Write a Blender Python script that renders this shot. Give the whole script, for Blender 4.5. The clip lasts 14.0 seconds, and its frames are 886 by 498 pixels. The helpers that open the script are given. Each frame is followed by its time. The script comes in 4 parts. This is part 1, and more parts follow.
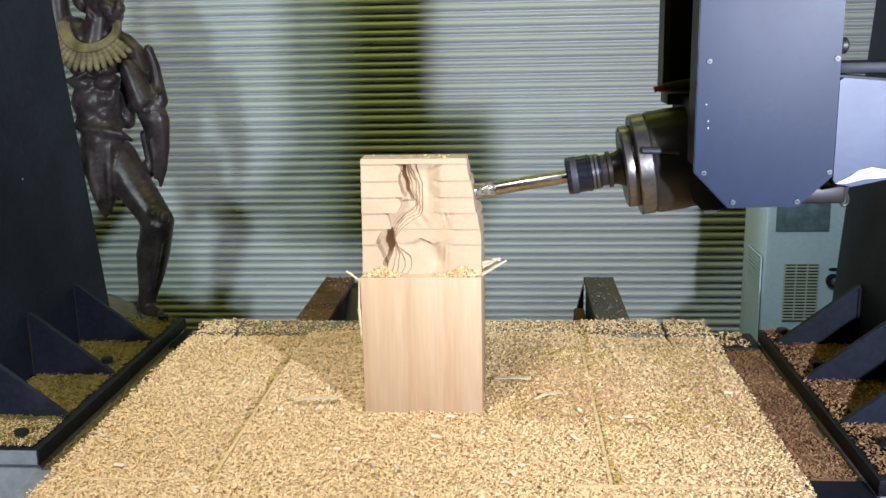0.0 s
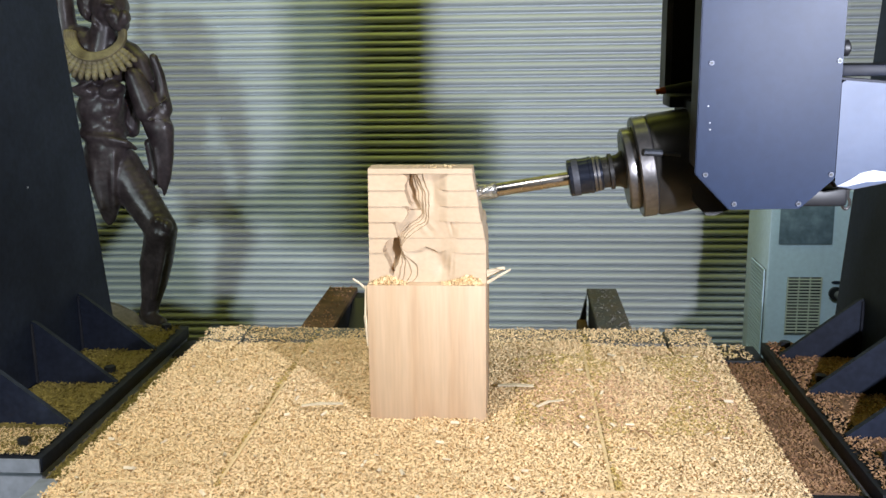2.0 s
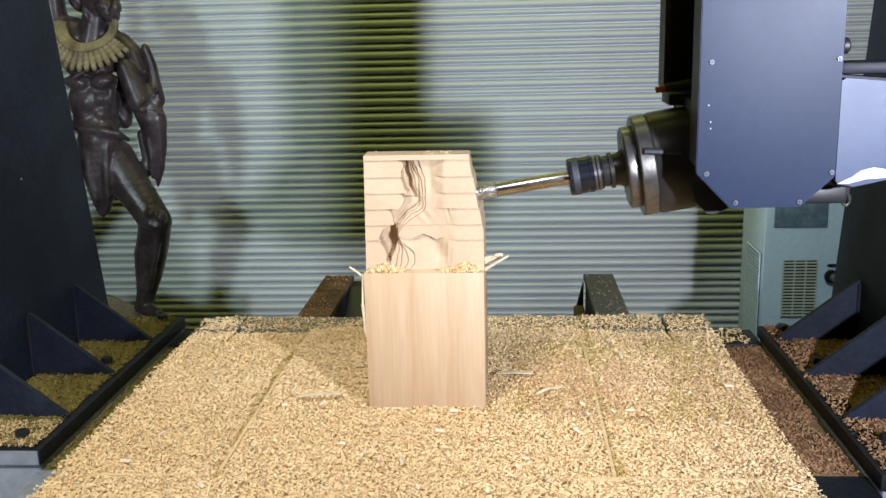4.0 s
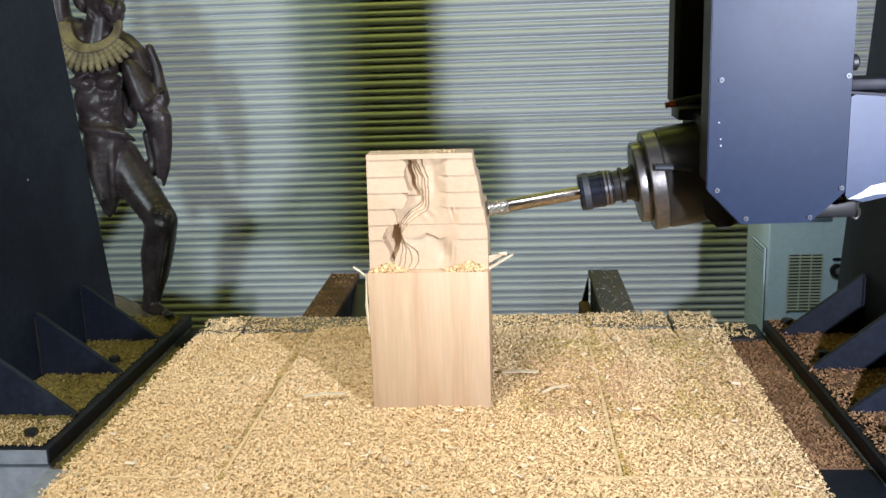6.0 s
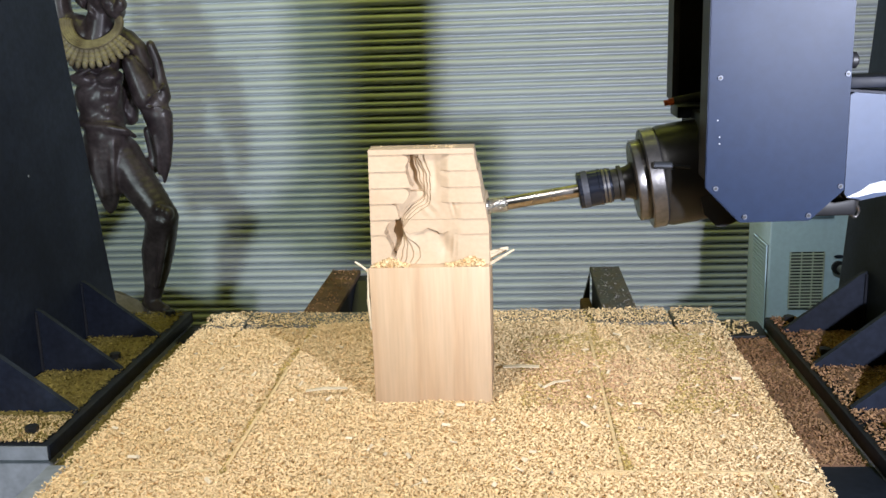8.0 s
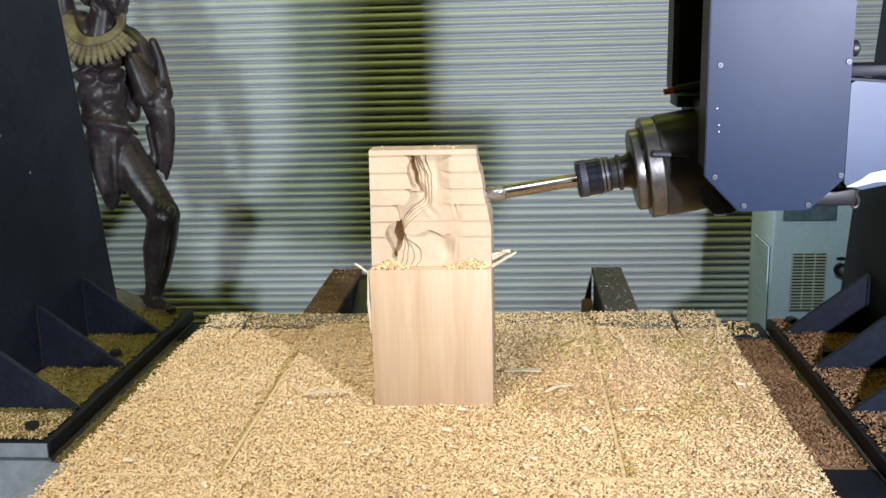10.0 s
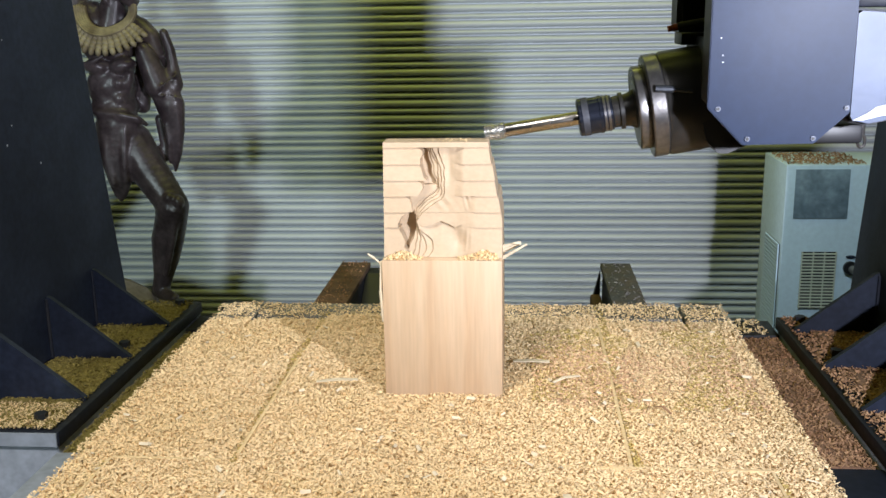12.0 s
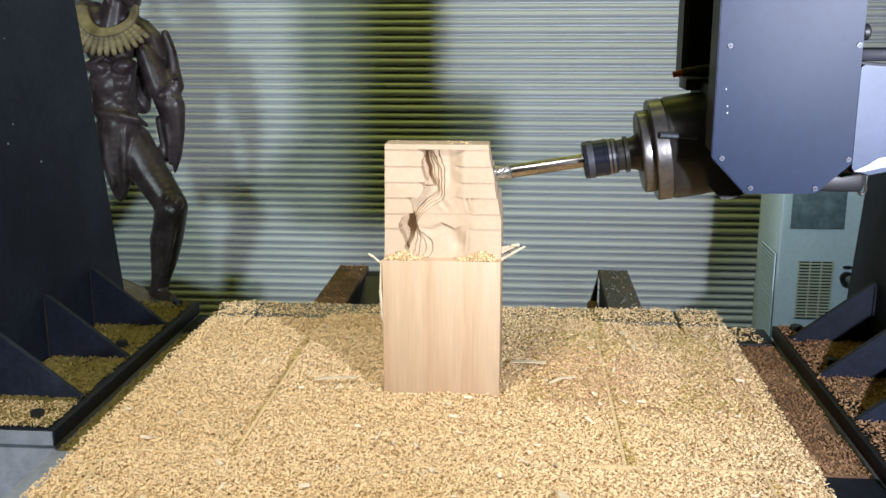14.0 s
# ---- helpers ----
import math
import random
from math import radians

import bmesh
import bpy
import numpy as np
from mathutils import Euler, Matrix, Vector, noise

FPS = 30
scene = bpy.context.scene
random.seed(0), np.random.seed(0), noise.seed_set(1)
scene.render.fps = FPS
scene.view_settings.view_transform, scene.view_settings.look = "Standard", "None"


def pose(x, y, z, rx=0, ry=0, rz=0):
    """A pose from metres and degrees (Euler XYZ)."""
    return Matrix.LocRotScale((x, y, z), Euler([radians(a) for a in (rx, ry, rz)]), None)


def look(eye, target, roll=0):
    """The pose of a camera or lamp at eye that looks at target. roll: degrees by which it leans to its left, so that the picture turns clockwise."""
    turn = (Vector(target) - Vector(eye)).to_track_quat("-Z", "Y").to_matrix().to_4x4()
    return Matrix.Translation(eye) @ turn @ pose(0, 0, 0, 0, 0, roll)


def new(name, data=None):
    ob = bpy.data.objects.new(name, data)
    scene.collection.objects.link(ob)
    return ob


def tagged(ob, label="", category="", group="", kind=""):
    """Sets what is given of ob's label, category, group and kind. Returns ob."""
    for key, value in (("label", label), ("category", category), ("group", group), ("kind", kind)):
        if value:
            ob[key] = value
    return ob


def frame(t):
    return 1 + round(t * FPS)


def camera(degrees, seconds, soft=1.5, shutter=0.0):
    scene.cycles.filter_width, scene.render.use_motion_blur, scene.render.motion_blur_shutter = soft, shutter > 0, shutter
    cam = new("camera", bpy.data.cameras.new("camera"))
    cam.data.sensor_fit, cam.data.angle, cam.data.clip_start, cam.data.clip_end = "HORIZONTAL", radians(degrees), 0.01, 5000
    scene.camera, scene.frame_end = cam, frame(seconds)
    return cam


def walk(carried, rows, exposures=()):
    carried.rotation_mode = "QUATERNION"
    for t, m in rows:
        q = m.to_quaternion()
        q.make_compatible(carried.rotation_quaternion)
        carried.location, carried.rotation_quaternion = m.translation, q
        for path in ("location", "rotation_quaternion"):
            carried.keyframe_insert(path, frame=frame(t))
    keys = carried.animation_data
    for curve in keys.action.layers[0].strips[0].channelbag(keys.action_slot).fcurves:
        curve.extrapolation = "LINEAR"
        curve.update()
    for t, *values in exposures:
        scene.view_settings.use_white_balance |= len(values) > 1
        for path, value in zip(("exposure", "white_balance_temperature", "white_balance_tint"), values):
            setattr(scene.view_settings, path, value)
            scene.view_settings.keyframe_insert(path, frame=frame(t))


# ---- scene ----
# ---- camera ----
cam = camera(49.0, 14.0)
PATH = [
    (0, 0.0013, 0.0026, 1.4992, 76.973, 1.080, 3.925),
    (0.5, 0.0002, 0.0024, 1.5022, 77.060, 1.111, 3.780),
    (1, 0.0030, 0.0004, 1.5045, 77.352, 1.004, 3.681),
    (1.5, 0.0026, -0.0023, 1.5058, 77.734, 0.803, 3.560),
    (2, -0.0025, 0.0003, 1.5035, 77.528, 0.737, 4.114),
    (2.5, -0.0036, 0.0022, 1.4985, 77.476, 0.961, 4.261),
    (3, -0.0134, 0.0043, 1.4984, 77.125, 0.834, 4.219),
    (3.2, -0.0126, 0.0063, 1.4964, 76.973, 0.877, 3.912),
    (5.5, -0.0056, -0.0035, 1.4983, 76.838, 1.822, 3.770),
    (6, -0.0059, -0.0030, 1.4983, 76.727, 1.865, 3.849),
    (6.5, -0.0060, -0.0014, 1.4940, 76.545, 2.143, 4.024),
    (7, -0.0042, 0.0012, 1.4971, 76.513, 2.115, 3.877),
    (7.5, -0.0061, -0.0005, 1.4948, 76.574, 2.061, 3.959),
    (8, -0.0064, 0.0000, 1.4956, 76.576, 1.823, 3.922),
    (8.2, -0.0063, 0.0034, 1.4959, 76.745, 1.646, 3.789),
    (10.5, -0.0103, 0.0044, 1.4952, 76.288, 1.288, 4.320),
    (11, -0.0139, 0.0049, 1.4940, 76.039, 1.056, 4.586),
    (11.5, -0.0148, 0.0052, 1.4972, 76.072, 0.903, 4.569),
    (12, -0.0140, 0.0058, 1.4978, 76.147, 0.962, 4.607),
    (12.5, -0.0125, 0.0040, 1.4981, 76.244, 0.920, 4.387),
    (13, -0.0099, 0.0009, 1.4994, 76.359, 0.959, 4.256),
    (13.5, -0.0129, 0.0004, 1.4983, 76.309, 0.705, 4.557),
    (14, -0.0150, -0.0010, 1.4958, 76.484, 0.147, 4.662),
]
walk(cam, [(r[0], pose(*r[1:])) for r in PATH])

# ---- light: weak yellow hall light, two cool work lamps beside the camera, two added fill spots ----
world = bpy.data.worlds.new("hall")
scene.world = world
world.use_nodes = True
world.node_tree.nodes["Background"].inputs[0].default_value = (0.80, 0.74, 0.16, 1)
world.node_tree.nodes["Background"].inputs[1].default_value = 0.0
scene.view_settings.exposure = 0.0


def lamp(name, kind, m, energy, colour, size):
    data = bpy.data.lights.new(name, kind)
    data.energy, data.color = energy, colour
    if kind == "AREA":
        data.shape, data.size = "DISK", size
    else:
        data.shadow_soft_size = size
    ob = new(name, data)
    ob.matrix_world = m
    return ob


flood = lamp("work_lamp_right", "SPOT", look((0.84, -0.10, 1.60), (0.42, 3.91, 2.70)), 392, (0.82, 0.855, 1.0), 0.040)
flood.data.spot_size, flood.data.spot_blend = radians(124), 1.0
beam = lamp("work_lamp_left", "SPOT", look((-2.82, -4.0, 2.70), (-1.50, 4.5, 0.80)), 730, (0.79, 0.95, 0.99), 0.42)
beam.data.spot_size, beam.data.spot_blend = radians(29), 1.0
# unseen spot, added to brighten the table and the block
over = lamp("fill_spot", "SPOT", look((-0.58, 0.40, 2.50), (-0.54, 1.08, 0.9)), 148, (0.96, 0.945, 0.94), 0.20)
over.data.spot_size, over.data.spot_blend = radians(60), 0.45
# added fill for the cooling unit alone; the narrow cone spares the shutter
rear = lamp("fill_spot", "SPOT", look((0.36, 1.66, 2.25), (1.02, 3.3, 0.55)), 112, (0.68, 0.85, 1.0), 0.04)
rear.data.spot_size, rear.data.spot_blend = radians(30), 0.5
lamp("hall_lamp", "AREA", look((-0.4, 3.0, 3.95), (-0.4, 3.1, 0)), 32, (0.85, 0.90, 0.15), 2.8)


# ---- materials ----
def mat(name, base, rough=0.5, metal=0.0, var=0.25, scale=6.0, fine=60.0, bump=0.15, tint=None, island=0.0, obj=0.0, stretch=(1, 1, 1), rvar=0.12, coat=0.0, spec=0.5):
    """A surface with stains at a coarse scale, grain at a fine one and a fine relief."""
    m = bpy.data.materials.new(name)
    m.use_nodes = True
    nt = m.node_tree
    n, l = nt.nodes, nt.links
    b = n["Principled BSDF"]
    b.inputs["Metallic"].default_value = metal
    b.inputs["Coat Weight"].default_value = coat
    b.inputs["Specular IOR Level"].default_value = spec
    co = n.new("ShaderNodeTexCoord")
    mp = n.new("ShaderNodeMapping")
    mp.inputs["Scale"].default_value = stretch
    l.new(co.outputs["Object"], mp.inputs[0])
    big, small = n.new("ShaderNodeTexNoise"), n.new("ShaderNodeTexNoise")
    for t, s, d in ((big, scale, 4), (small, fine, 3)):
        t.inputs["Scale"].default_value = s
        t.inputs["Detail"].default_value = d
        l.new(mp.outputs[0], t.inputs["Vector"])
    mix = n.new("ShaderNodeMix")
    mix.data_type = "RGBA"
    mix.inputs[6].default_value = (*base, 1)
    other = tint or tuple(c * (1 - var) for c in base)
    mix.inputs[7].default_value = (*other, 1)
    ramp = n.new("ShaderNodeMapRange")
    ramp.inputs[1].default_value, ramp.inputs[2].default_value = 0.35, 0.68
    l.new(big.outputs[0], ramp.inputs[0])
    l.new(ramp.outputs[0], mix.inputs[0])
    hsv = n.new("ShaderNodeHueSaturation")
    l.new(mix.outputs[2], hsv.inputs["Color"])
    v = n.new("ShaderNodeMapRange")
    v.inputs[3].default_value, v.inputs[4].default_value = 1 - var * 0.5, 1 + var * 0.5
    v.inputs[1].default_value, v.inputs[2].default_value = 0.3, 0.7
    if island or obj:
        src = n.new("ShaderNodeNewGeometry").outputs["Random Per Island"] if island else n.new("ShaderNodeObjectInfo").outputs["Random"]
        v.inputs[1].default_value, v.inputs[2].default_value = 0, 1
        amount = island or obj
        v.inputs[3].default_value, v.inputs[4].default_value = 1 - amount, 1 + amount
        l.new(src, v.inputs[0])
    else:
        l.new(small.outputs[0], v.inputs[0])
    l.new(v.outputs[0], hsv.inputs["Value"])
    l.new(hsv.outputs[0], b.inputs["Base Color"])
    r = n.new("ShaderNodeMapRange")
    r.inputs[3].default_value, r.inputs[4].default_value = max(0.03, rough - rvar), min(1, rough + rvar)
    l.new(big.outputs[0], r.inputs[0])
    l.new(r.outputs[0], b.inputs["Roughness"])
    if bump:
        bp = n.new("ShaderNodeBump")
        bp.inputs["Strength"].default_value = bump
        bp.inputs["Distance"].default_value = 0.003
        l.new(small.outputs[0], bp.inputs["Height"])
        l.new(bp.outputs[0], b.inputs["Normal"])
    return m


M_SHUTTER = mat("painted_steel_slat", (0.74, 0.785, 0.80), 0.45, 0.0, 0.18, 2.5, 40, 0.05, obj=0.05, stretch=(0.4, 1, 2))
M_FLOOR = mat("concrete", (0.16, 0.15, 0.13), 0.85, 0, 0.4, 2, 40, 0.3)
M_PLASTER = mat("grey_wall", (0.22, 0.22, 0.20), 0.9, 0, 0.2, 1.5, 30, 0.1)
M_NAVY = mat("dark_navy_paint", (0.019, 0.025, 0.043), 0.55, 0, 0.45, 4, 70, 0.08, spec=0.25)
M_NAVY2 = mat("worn_navy_paint", (0.013, 0.016, 0.026), 0.55, 0, 0.4, 9, 60, 0.15, tint=(0.026, 0.025, 0.026), spec=0.2)
M_BED = mat("grey_blue_steel", (0.42, 0.46, 0.54), 0.5, 0, 0.3, 5, 50, 0.1)
M_RUST = mat("chip_dusted_steel", (0.085, 0.09, 0.105), 0.75, 0, 0.4, 26, 120, 0.3, tint=(0.15, 0.115, 0.09))
M_RUSTB = mat("rust_brown_steel", (0.20, 0.105, 0.05), 0.85, 0, 0.4, 18, 110, 0.4, tint=(0.09, 0.05, 0.03))
M_BAR = mat("grey_edge_steel", (0.17, 0.165, 0.14), 0.6, 0, 0.3, 12, 70, 0.2, tint=(0.11, 0.105, 0.085))
M_BARC = mat("grey_dusty_chip", (0.22, 0.205, 0.185), 0.8, 0, 0.2, 3.0, 60, 0.0, island=0.3)
M_BLACK = mat("black_steel", (0.012, 0.012, 0.014), 0.5, 0, 0.3, 8, 60, 0.05)
M_BOLT = mat("bolt_steel", (0.05, 0.055, 0.065), 0.45, 0.6, 0.3, 30, 120, 0.1)
M_BOARD = mat("table_board", (0.72, 0.54, 0.29), 0.85, 0, 0.25, 10, 90, 0.5, tint=(0.64, 0.46, 0.23))
M_CHIP = mat("wood_chip", (0.83, 0.63, 0.36), 0.8, 0, 0.2, 3.0, 60, 0.0, tint=(0.78, 0.575, 0.30), island=0.17)
M_CHIPO = mat("darker_wood_chip", (0.56, 0.42, 0.13), 0.8, 0, 0.2, 3.0, 60, 0.0, tint=(0.46, 0.33, 0.10), island=0.25)
M_CHIPD = mat("old_wood_chip", (0.46, 0.27, 0.14), 0.8, 0, 0.3, 4.0, 60, 0.0, tint=(0.25, 0.12, 0.06), island=0.4)
# shade under the yellow hall light is painted into these chips
M_CHIPSH = mat("shaded_yellow_chip", (0.22, 0.17, 0.040), 0.8, 0, 0.3, 4.0, 60, 0.0, tint=(0.24, 0.185, 0.045), island=0.35)
M_WOOD = mat("fresh_basswood", (0.56, 0.415, 0.265), 0.55, 0, 0.13, 9, 60, 0.04, tint=(0.50, 0.34, 0.20), stretch=(4.0, 4.0, 0.22))
M_CUT = mat("cut_basswood", (0.54, 0.415, 0.275), 0.6, 0, 0.10, 14, 120, 0.08, tint=(0.50, 0.37, 0.235), stretch=(1, 1, 1.4))
M_SPL = mat("wood_splinter", (0.78, 0.66, 0.46), 0.7, 0, 0.2, 20, 120, 0.1)
M_PANEL = mat("blue_grey_enamel", (0.0115, 0.0225, 0.054), 0.42, 0.0, 0.16, 3, 90, 0.015, spec=0.15, rvar=0.07)
M_PEDGE = mat("grey_cover_edge", (0.09, 0.095, 0.11), 0.45, 0.2, 0.2, 8, 90, 0.05)
M_ARM = mat("light_blue_enamel", (0.022, 0.040, 0.088), 0.42, 0.1, 0.12, 6, 80, 0.04)
M_WHITE = mat("white_tape", (0.55, 0.57, 0.60), 0.6, 0, 0.1, 30, 120, 0.3)
M_SPIN = mat("black_cast_housing", (0.012, 0.0115, 0.011), 0.34, 0.0, 0.4, 12, 90, 0.10, tint=(0.022, 0.020, 0.018), spec=0.4)
M_STEEL = mat("machined_steel", (0.50, 0.48, 0.45), 0.26, 1.0, 0.2, 14, 160, 0.04, tint=(0.40, 0.35, 0.28))
M_DULL = mat("dull_flange_steel", (0.25, 0.243, 0.24), 0.30, 0.9, 0.3, 10, 120, 0.08, tint=(0.15, 0.14, 0.135))
M_NUT = mat("blued_collet_nut", (0.045, 0.052, 0.075), 0.22, 0.8, 0.3, 14, 120, 0.05)
M_SCREW = mat("zinc_screw", (0.11, 0.12, 0.15), 0.45, 0.5, 0.2, 30, 100, 0.03)
M_BAND = mat("knurled_band", (0.055, 0.058, 0.068), 0.5, 0.4, 0.2, 30, 200, 0.3)
M_ORANGE = mat("orange_plastic", (0.75, 0.17, 0.04), 0.4, 0, 0.2, 30, 100, 0.05)
M_HOSE = mat("olive_hose", (0.10, 0.10, 0.06), 0.5, 0, 0.2, 30, 100, 0.05)
M_CHIL = mat("pale_grey_blue_cabinet", (0.62, 0.76, 0.84), 0.45, 0, 0.10, 4, 60, 0.03)
M_CHILP = mat("grey_label_panel", (0.26, 0.34, 0.38), 0.5, 0, 0.35, 22, 60, 0.03, tint=(0.16, 0.22, 0.25))
M_SLAT = mat("cream_grille", (0.66, 0.68, 0.55), 0.5, 0, 0.15, 10, 60, 0.03)
M_GREY = mat("grey_plastic", (0.13, 0.135, 0.15), 0.45, 0, 0.2, 20, 80, 0.03)
M_ROCK = mat("pale_plinth_wood", (0.40, 0.33, 0.29), 0.75, 0, 0.3, 9, 70, 0.3)


def mat_cutter():
    m = mat("spinning_cutter", (0.62, 0.60, 0.56), 0.25, 0.9, 0.3, 60, 200, 0.2)
    m.node_tree.nodes["Principled BSDF"].inputs["Alpha"].default_value = 0.55
    return m


M_CUTTER = mat_cutter()
M_STATUE = mat("lacquered_carving", (0.085, 0.064, 0.068), 0.38, 0, 0.5, 11, 70, 0.12, tint=(0.026, 0.016, 0.020), rvar=0.14)
M_COLLAR = mat("tan_collar", (0.34, 0.28, 0.17), 0.6, 0, 0.4, 20, 80, 0.3, tint=(0.16, 0.12, 0.07))


# ---- mesh helpers ----
def box(bm, x0, x1, y0, y1, z0, z1, bev=0.0):
    r = bmesh.ops.create_cube(bm, size=1.0, matrix=Matrix.Translation(((x0 + x1) / 2, (y0 + y1) / 2, (z0 + z1) / 2)) @ Matrix.Diagonal((x1 - x0, y1 - y0, z1 - z0, 1)))
    if bev:
        es = list({e for v in r["verts"] for e in v.link_edges})
        bmesh.ops.bevel(bm, geom=es, offset=bev, segments=2, affect="EDGES", profile=0.5)
    return bm


def rod(bm, p, q, r0, r1=None, seg=24, caps=True):
    p, q = Vector(p), Vector(q)
    d = q - p
    m = Matrix.Translation((p + q) / 2) @ d.to_track_quat("Z", "Y").to_matrix().to_4x4()
    bmesh.ops.create_cone(bm, cap_ends=caps, segments=seg, radius1=r0, radius2=r0 if r1 is None else r1, depth=d.length, matrix=m)
    return bm


def lathe(bm, p, d, rows, seg=40):
    """Rings (s, r) along the unit way d from p, joined into a turned body."""
    p, d = Vector(p), Vector(d).normalized()
    a = d.orthogonal().normalized()
    b = d.cross(a)
    rings = []
    for s, r in rows:
        rings.append([bm.verts.new(p + d * s + (a * math.cos(2 * math.pi * k / seg) + b * math.sin(2 * math.pi * k / seg)) * r) for k in range(seg)])
    for u, v in zip(rings, rings[1:]):
        for k in range(seg):
            bm.faces.new((u[k], u[(k + 1) % seg], v[(k + 1) % seg], v[k]))
    bm.faces.new(rings[0][::-1])
    bm.faces.new(rings[-1])
    return bm


def prism(bm, pts, ax, lo, hi):
    """A flat outline pts of two coordinates, thickened from lo to hi along axis ax."""
    def at(p, h):
        v = list(p)
        v.insert("xyz".index(ax), h)
        return bm.verts.new(v)
    a, b = [at(p, lo) for p in pts], [at(p, hi) for p in pts]
    bm.faces.new(a)
    bm.faces.new(b[::-1])
    for k in range(len(pts)):
        j = (k + 1) % len(pts)
        bm.faces.new((a[k], b[k], b[j], a[j]))
    bmesh.ops.recalc_face_normals(bm, faces=bm.faces[:])
    return bm


def to_mesh(name, bm, material, smooth=30):
    bmesh.ops.recalc_face_normals(bm, faces=bm.faces[:])
    if smooth:
        lim = radians(smooth)
        for fc in bm.faces:
            fc.smooth = True
        for e in bm.edges:
            e.smooth = len(e.link_faces) == 2 and e.calc_face_angle(0) < lim
    me = bpy.data.meshes.new(name)
    bm.to_mesh(me)
    bm.free()
    for one in material if isinstance(material, (list, tuple)) else [material]:
        me.materials.append(one)
    return me


def part(name, bm, material, parent=None, label="", smooth=30):
    ob = new(name, to_mesh(name, bm, material, smooth))
    if parent:
        ob.parent = parent
    return tagged(ob, label)


def thing(name, label, category, group="", kind=""):
    return tagged(new(name), label, category, group, kind)


def piece(name, me, parent, m):
    ob = new(name, me)
    ob.parent = parent
    ob.matrix_basis = m
    return ob


def B():
    return bmesh.new()


def chips(name, n, place, size, material, seed, lean=0.5):
    """Many small curled flakes, each of two bent quads; place(rng) gives x, y, z."""
    rng = random.Random(seed)
    vs, fs = [], []
    for _ in range(n):
        x, y, z = place(rng)
        L, w = size * rng.uniform(0.55, 1.35), size * rng.uniform(0.28, 0.62)
        h = w * rng.uniform(0.15, 0.7) * rng.choice((1, 1, -0.6))
        R = Euler((rng.gauss(0, lean), rng.gauss(0, lean), rng.uniform(0, 6.283))).to_matrix()
        k = len(vs)
        t = size * 0.10
        for px, py, pz in ((-L / 2, -w / 2, 0), (L / 2, -w / 2, 0), (-L / 2, 0, h), (L / 2, 0, h), (-L / 2, w / 2, 0), (L / 2, w / 2, 0), (-L / 2, 0, h - t), (L / 2, 0, h - t)):
            v = R @ Vector((px, py, pz))
            vs.append((x + v.x, y + v.y, z + v.z))
        fs += [(k, k + 1, k + 3, k + 2), (k + 2, k + 3, k + 5, k + 4), (k, k + 6, k + 7, k + 1), (k + 6, k + 4, k + 5, k + 7)]
    me = bpy.data.meshes.new(name)
    me.from_pydata(vs, [], fs)
    me.materials.append(material)
    return new(name, me)


# ---- hall ----
WALL_Y = 4.5
PITCH = 0.0703


def setting(name, bm, material, label, category):
    return tagged(part(name, bm, material), label, category, kind="structure")


setting("floor", box(B(), -5, 5, -6.5, 5, -0.1, 0), M_FLOOR, "grey dusty concrete workshop floor", "floor")
setting("wall_left", box(B(), -5.1, -5, -6.5, 5, 0, 4.1), M_PLASTER, "plain grey plastered workshop wall", "wall")
setting("wall_right", box(B(), 5, 5.1, -6.5, 5, 0, 4.1), M_PLASTER, "plain grey plastered workshop wall", "wall")
setting("wall_front", box(B(), -5, 5, -6.6, -6.5, 0, 4.1), M_PLASTER, "plain grey plastered workshop wall", "wall")
setting("wall_back", box(B(), -5, 5, WALL_Y + 0.04, WALL_Y + 0.14, 0, 4.1), M_PLASTER, "plain grey wall behind the roller shutter", "wall")
setting("ceiling", box(B(), -5, 5, -6.5, 5, 4.1, 4.2), M_PLASTER, "plain grey workshop ceiling", "ceiling")


def slat_mesh():
    """One shutter slat: two bowed bands parted by deep creases."""
    prof = [(0.034, 0.000), (0.034, 0.0025)]
    for a, b, out in ((0.0035, 0.0375, 0.0140), (0.0440, 0.0672, 0.0120)):
        for k in range(1, 8):
            s = k / 8
            prof.append((-0.001 - out * math.sin(math.pi * s) ** 0.85, a + (b - a) * s))
        prof += [(0.0340, b + 0.0008), (0.0340, b + 0.0055)] if b < 0.05 else [(0.0340, b + 0.001)]
    prof += [(0.034, PITCH)]
    bm = B()
    rows = [[bm.verts.new((x, y, z)) for y, z in prof] for x in (-4.6, 4.6)]
    for k in range(len(prof) - 1):
        bm.faces.new((rows[0][k], rows[1][k], rows[1][k + 1], rows[0][k + 1]))
    me = to_mesh("slat", bm, M_SHUTTER, 40)
    return me


shutter = thing("roller_shutter", "pale grey green steel roller shutter with horizontal slats", "roller shutter", kind="structure")
slat = slat_mesh()
for k in range(46):
    piece("slat", slat, shutter, pose(0.0, WALL_Y + 0.0, 0.004 + k * PITCH))
rivet = to_mesh("rivet", rod(B(), (0, 0.0, 0), (0, -0.0075, 0), 0.0055, 0.004, 8), M_GREY)
rng = random.Random(5)
for k in range(15):
    piece("rivet", rivet, shutter, pose(rng.choice((-1.95, -1.14, -0.25, 0.38, 1.15)) + rng.uniform(-0.25, 0.25), WALL_Y - 0.002, 0.004 + rng.randint(3, 24) * PITCH + 0.055))

# ---- gantry columns ----
MID = -0.140


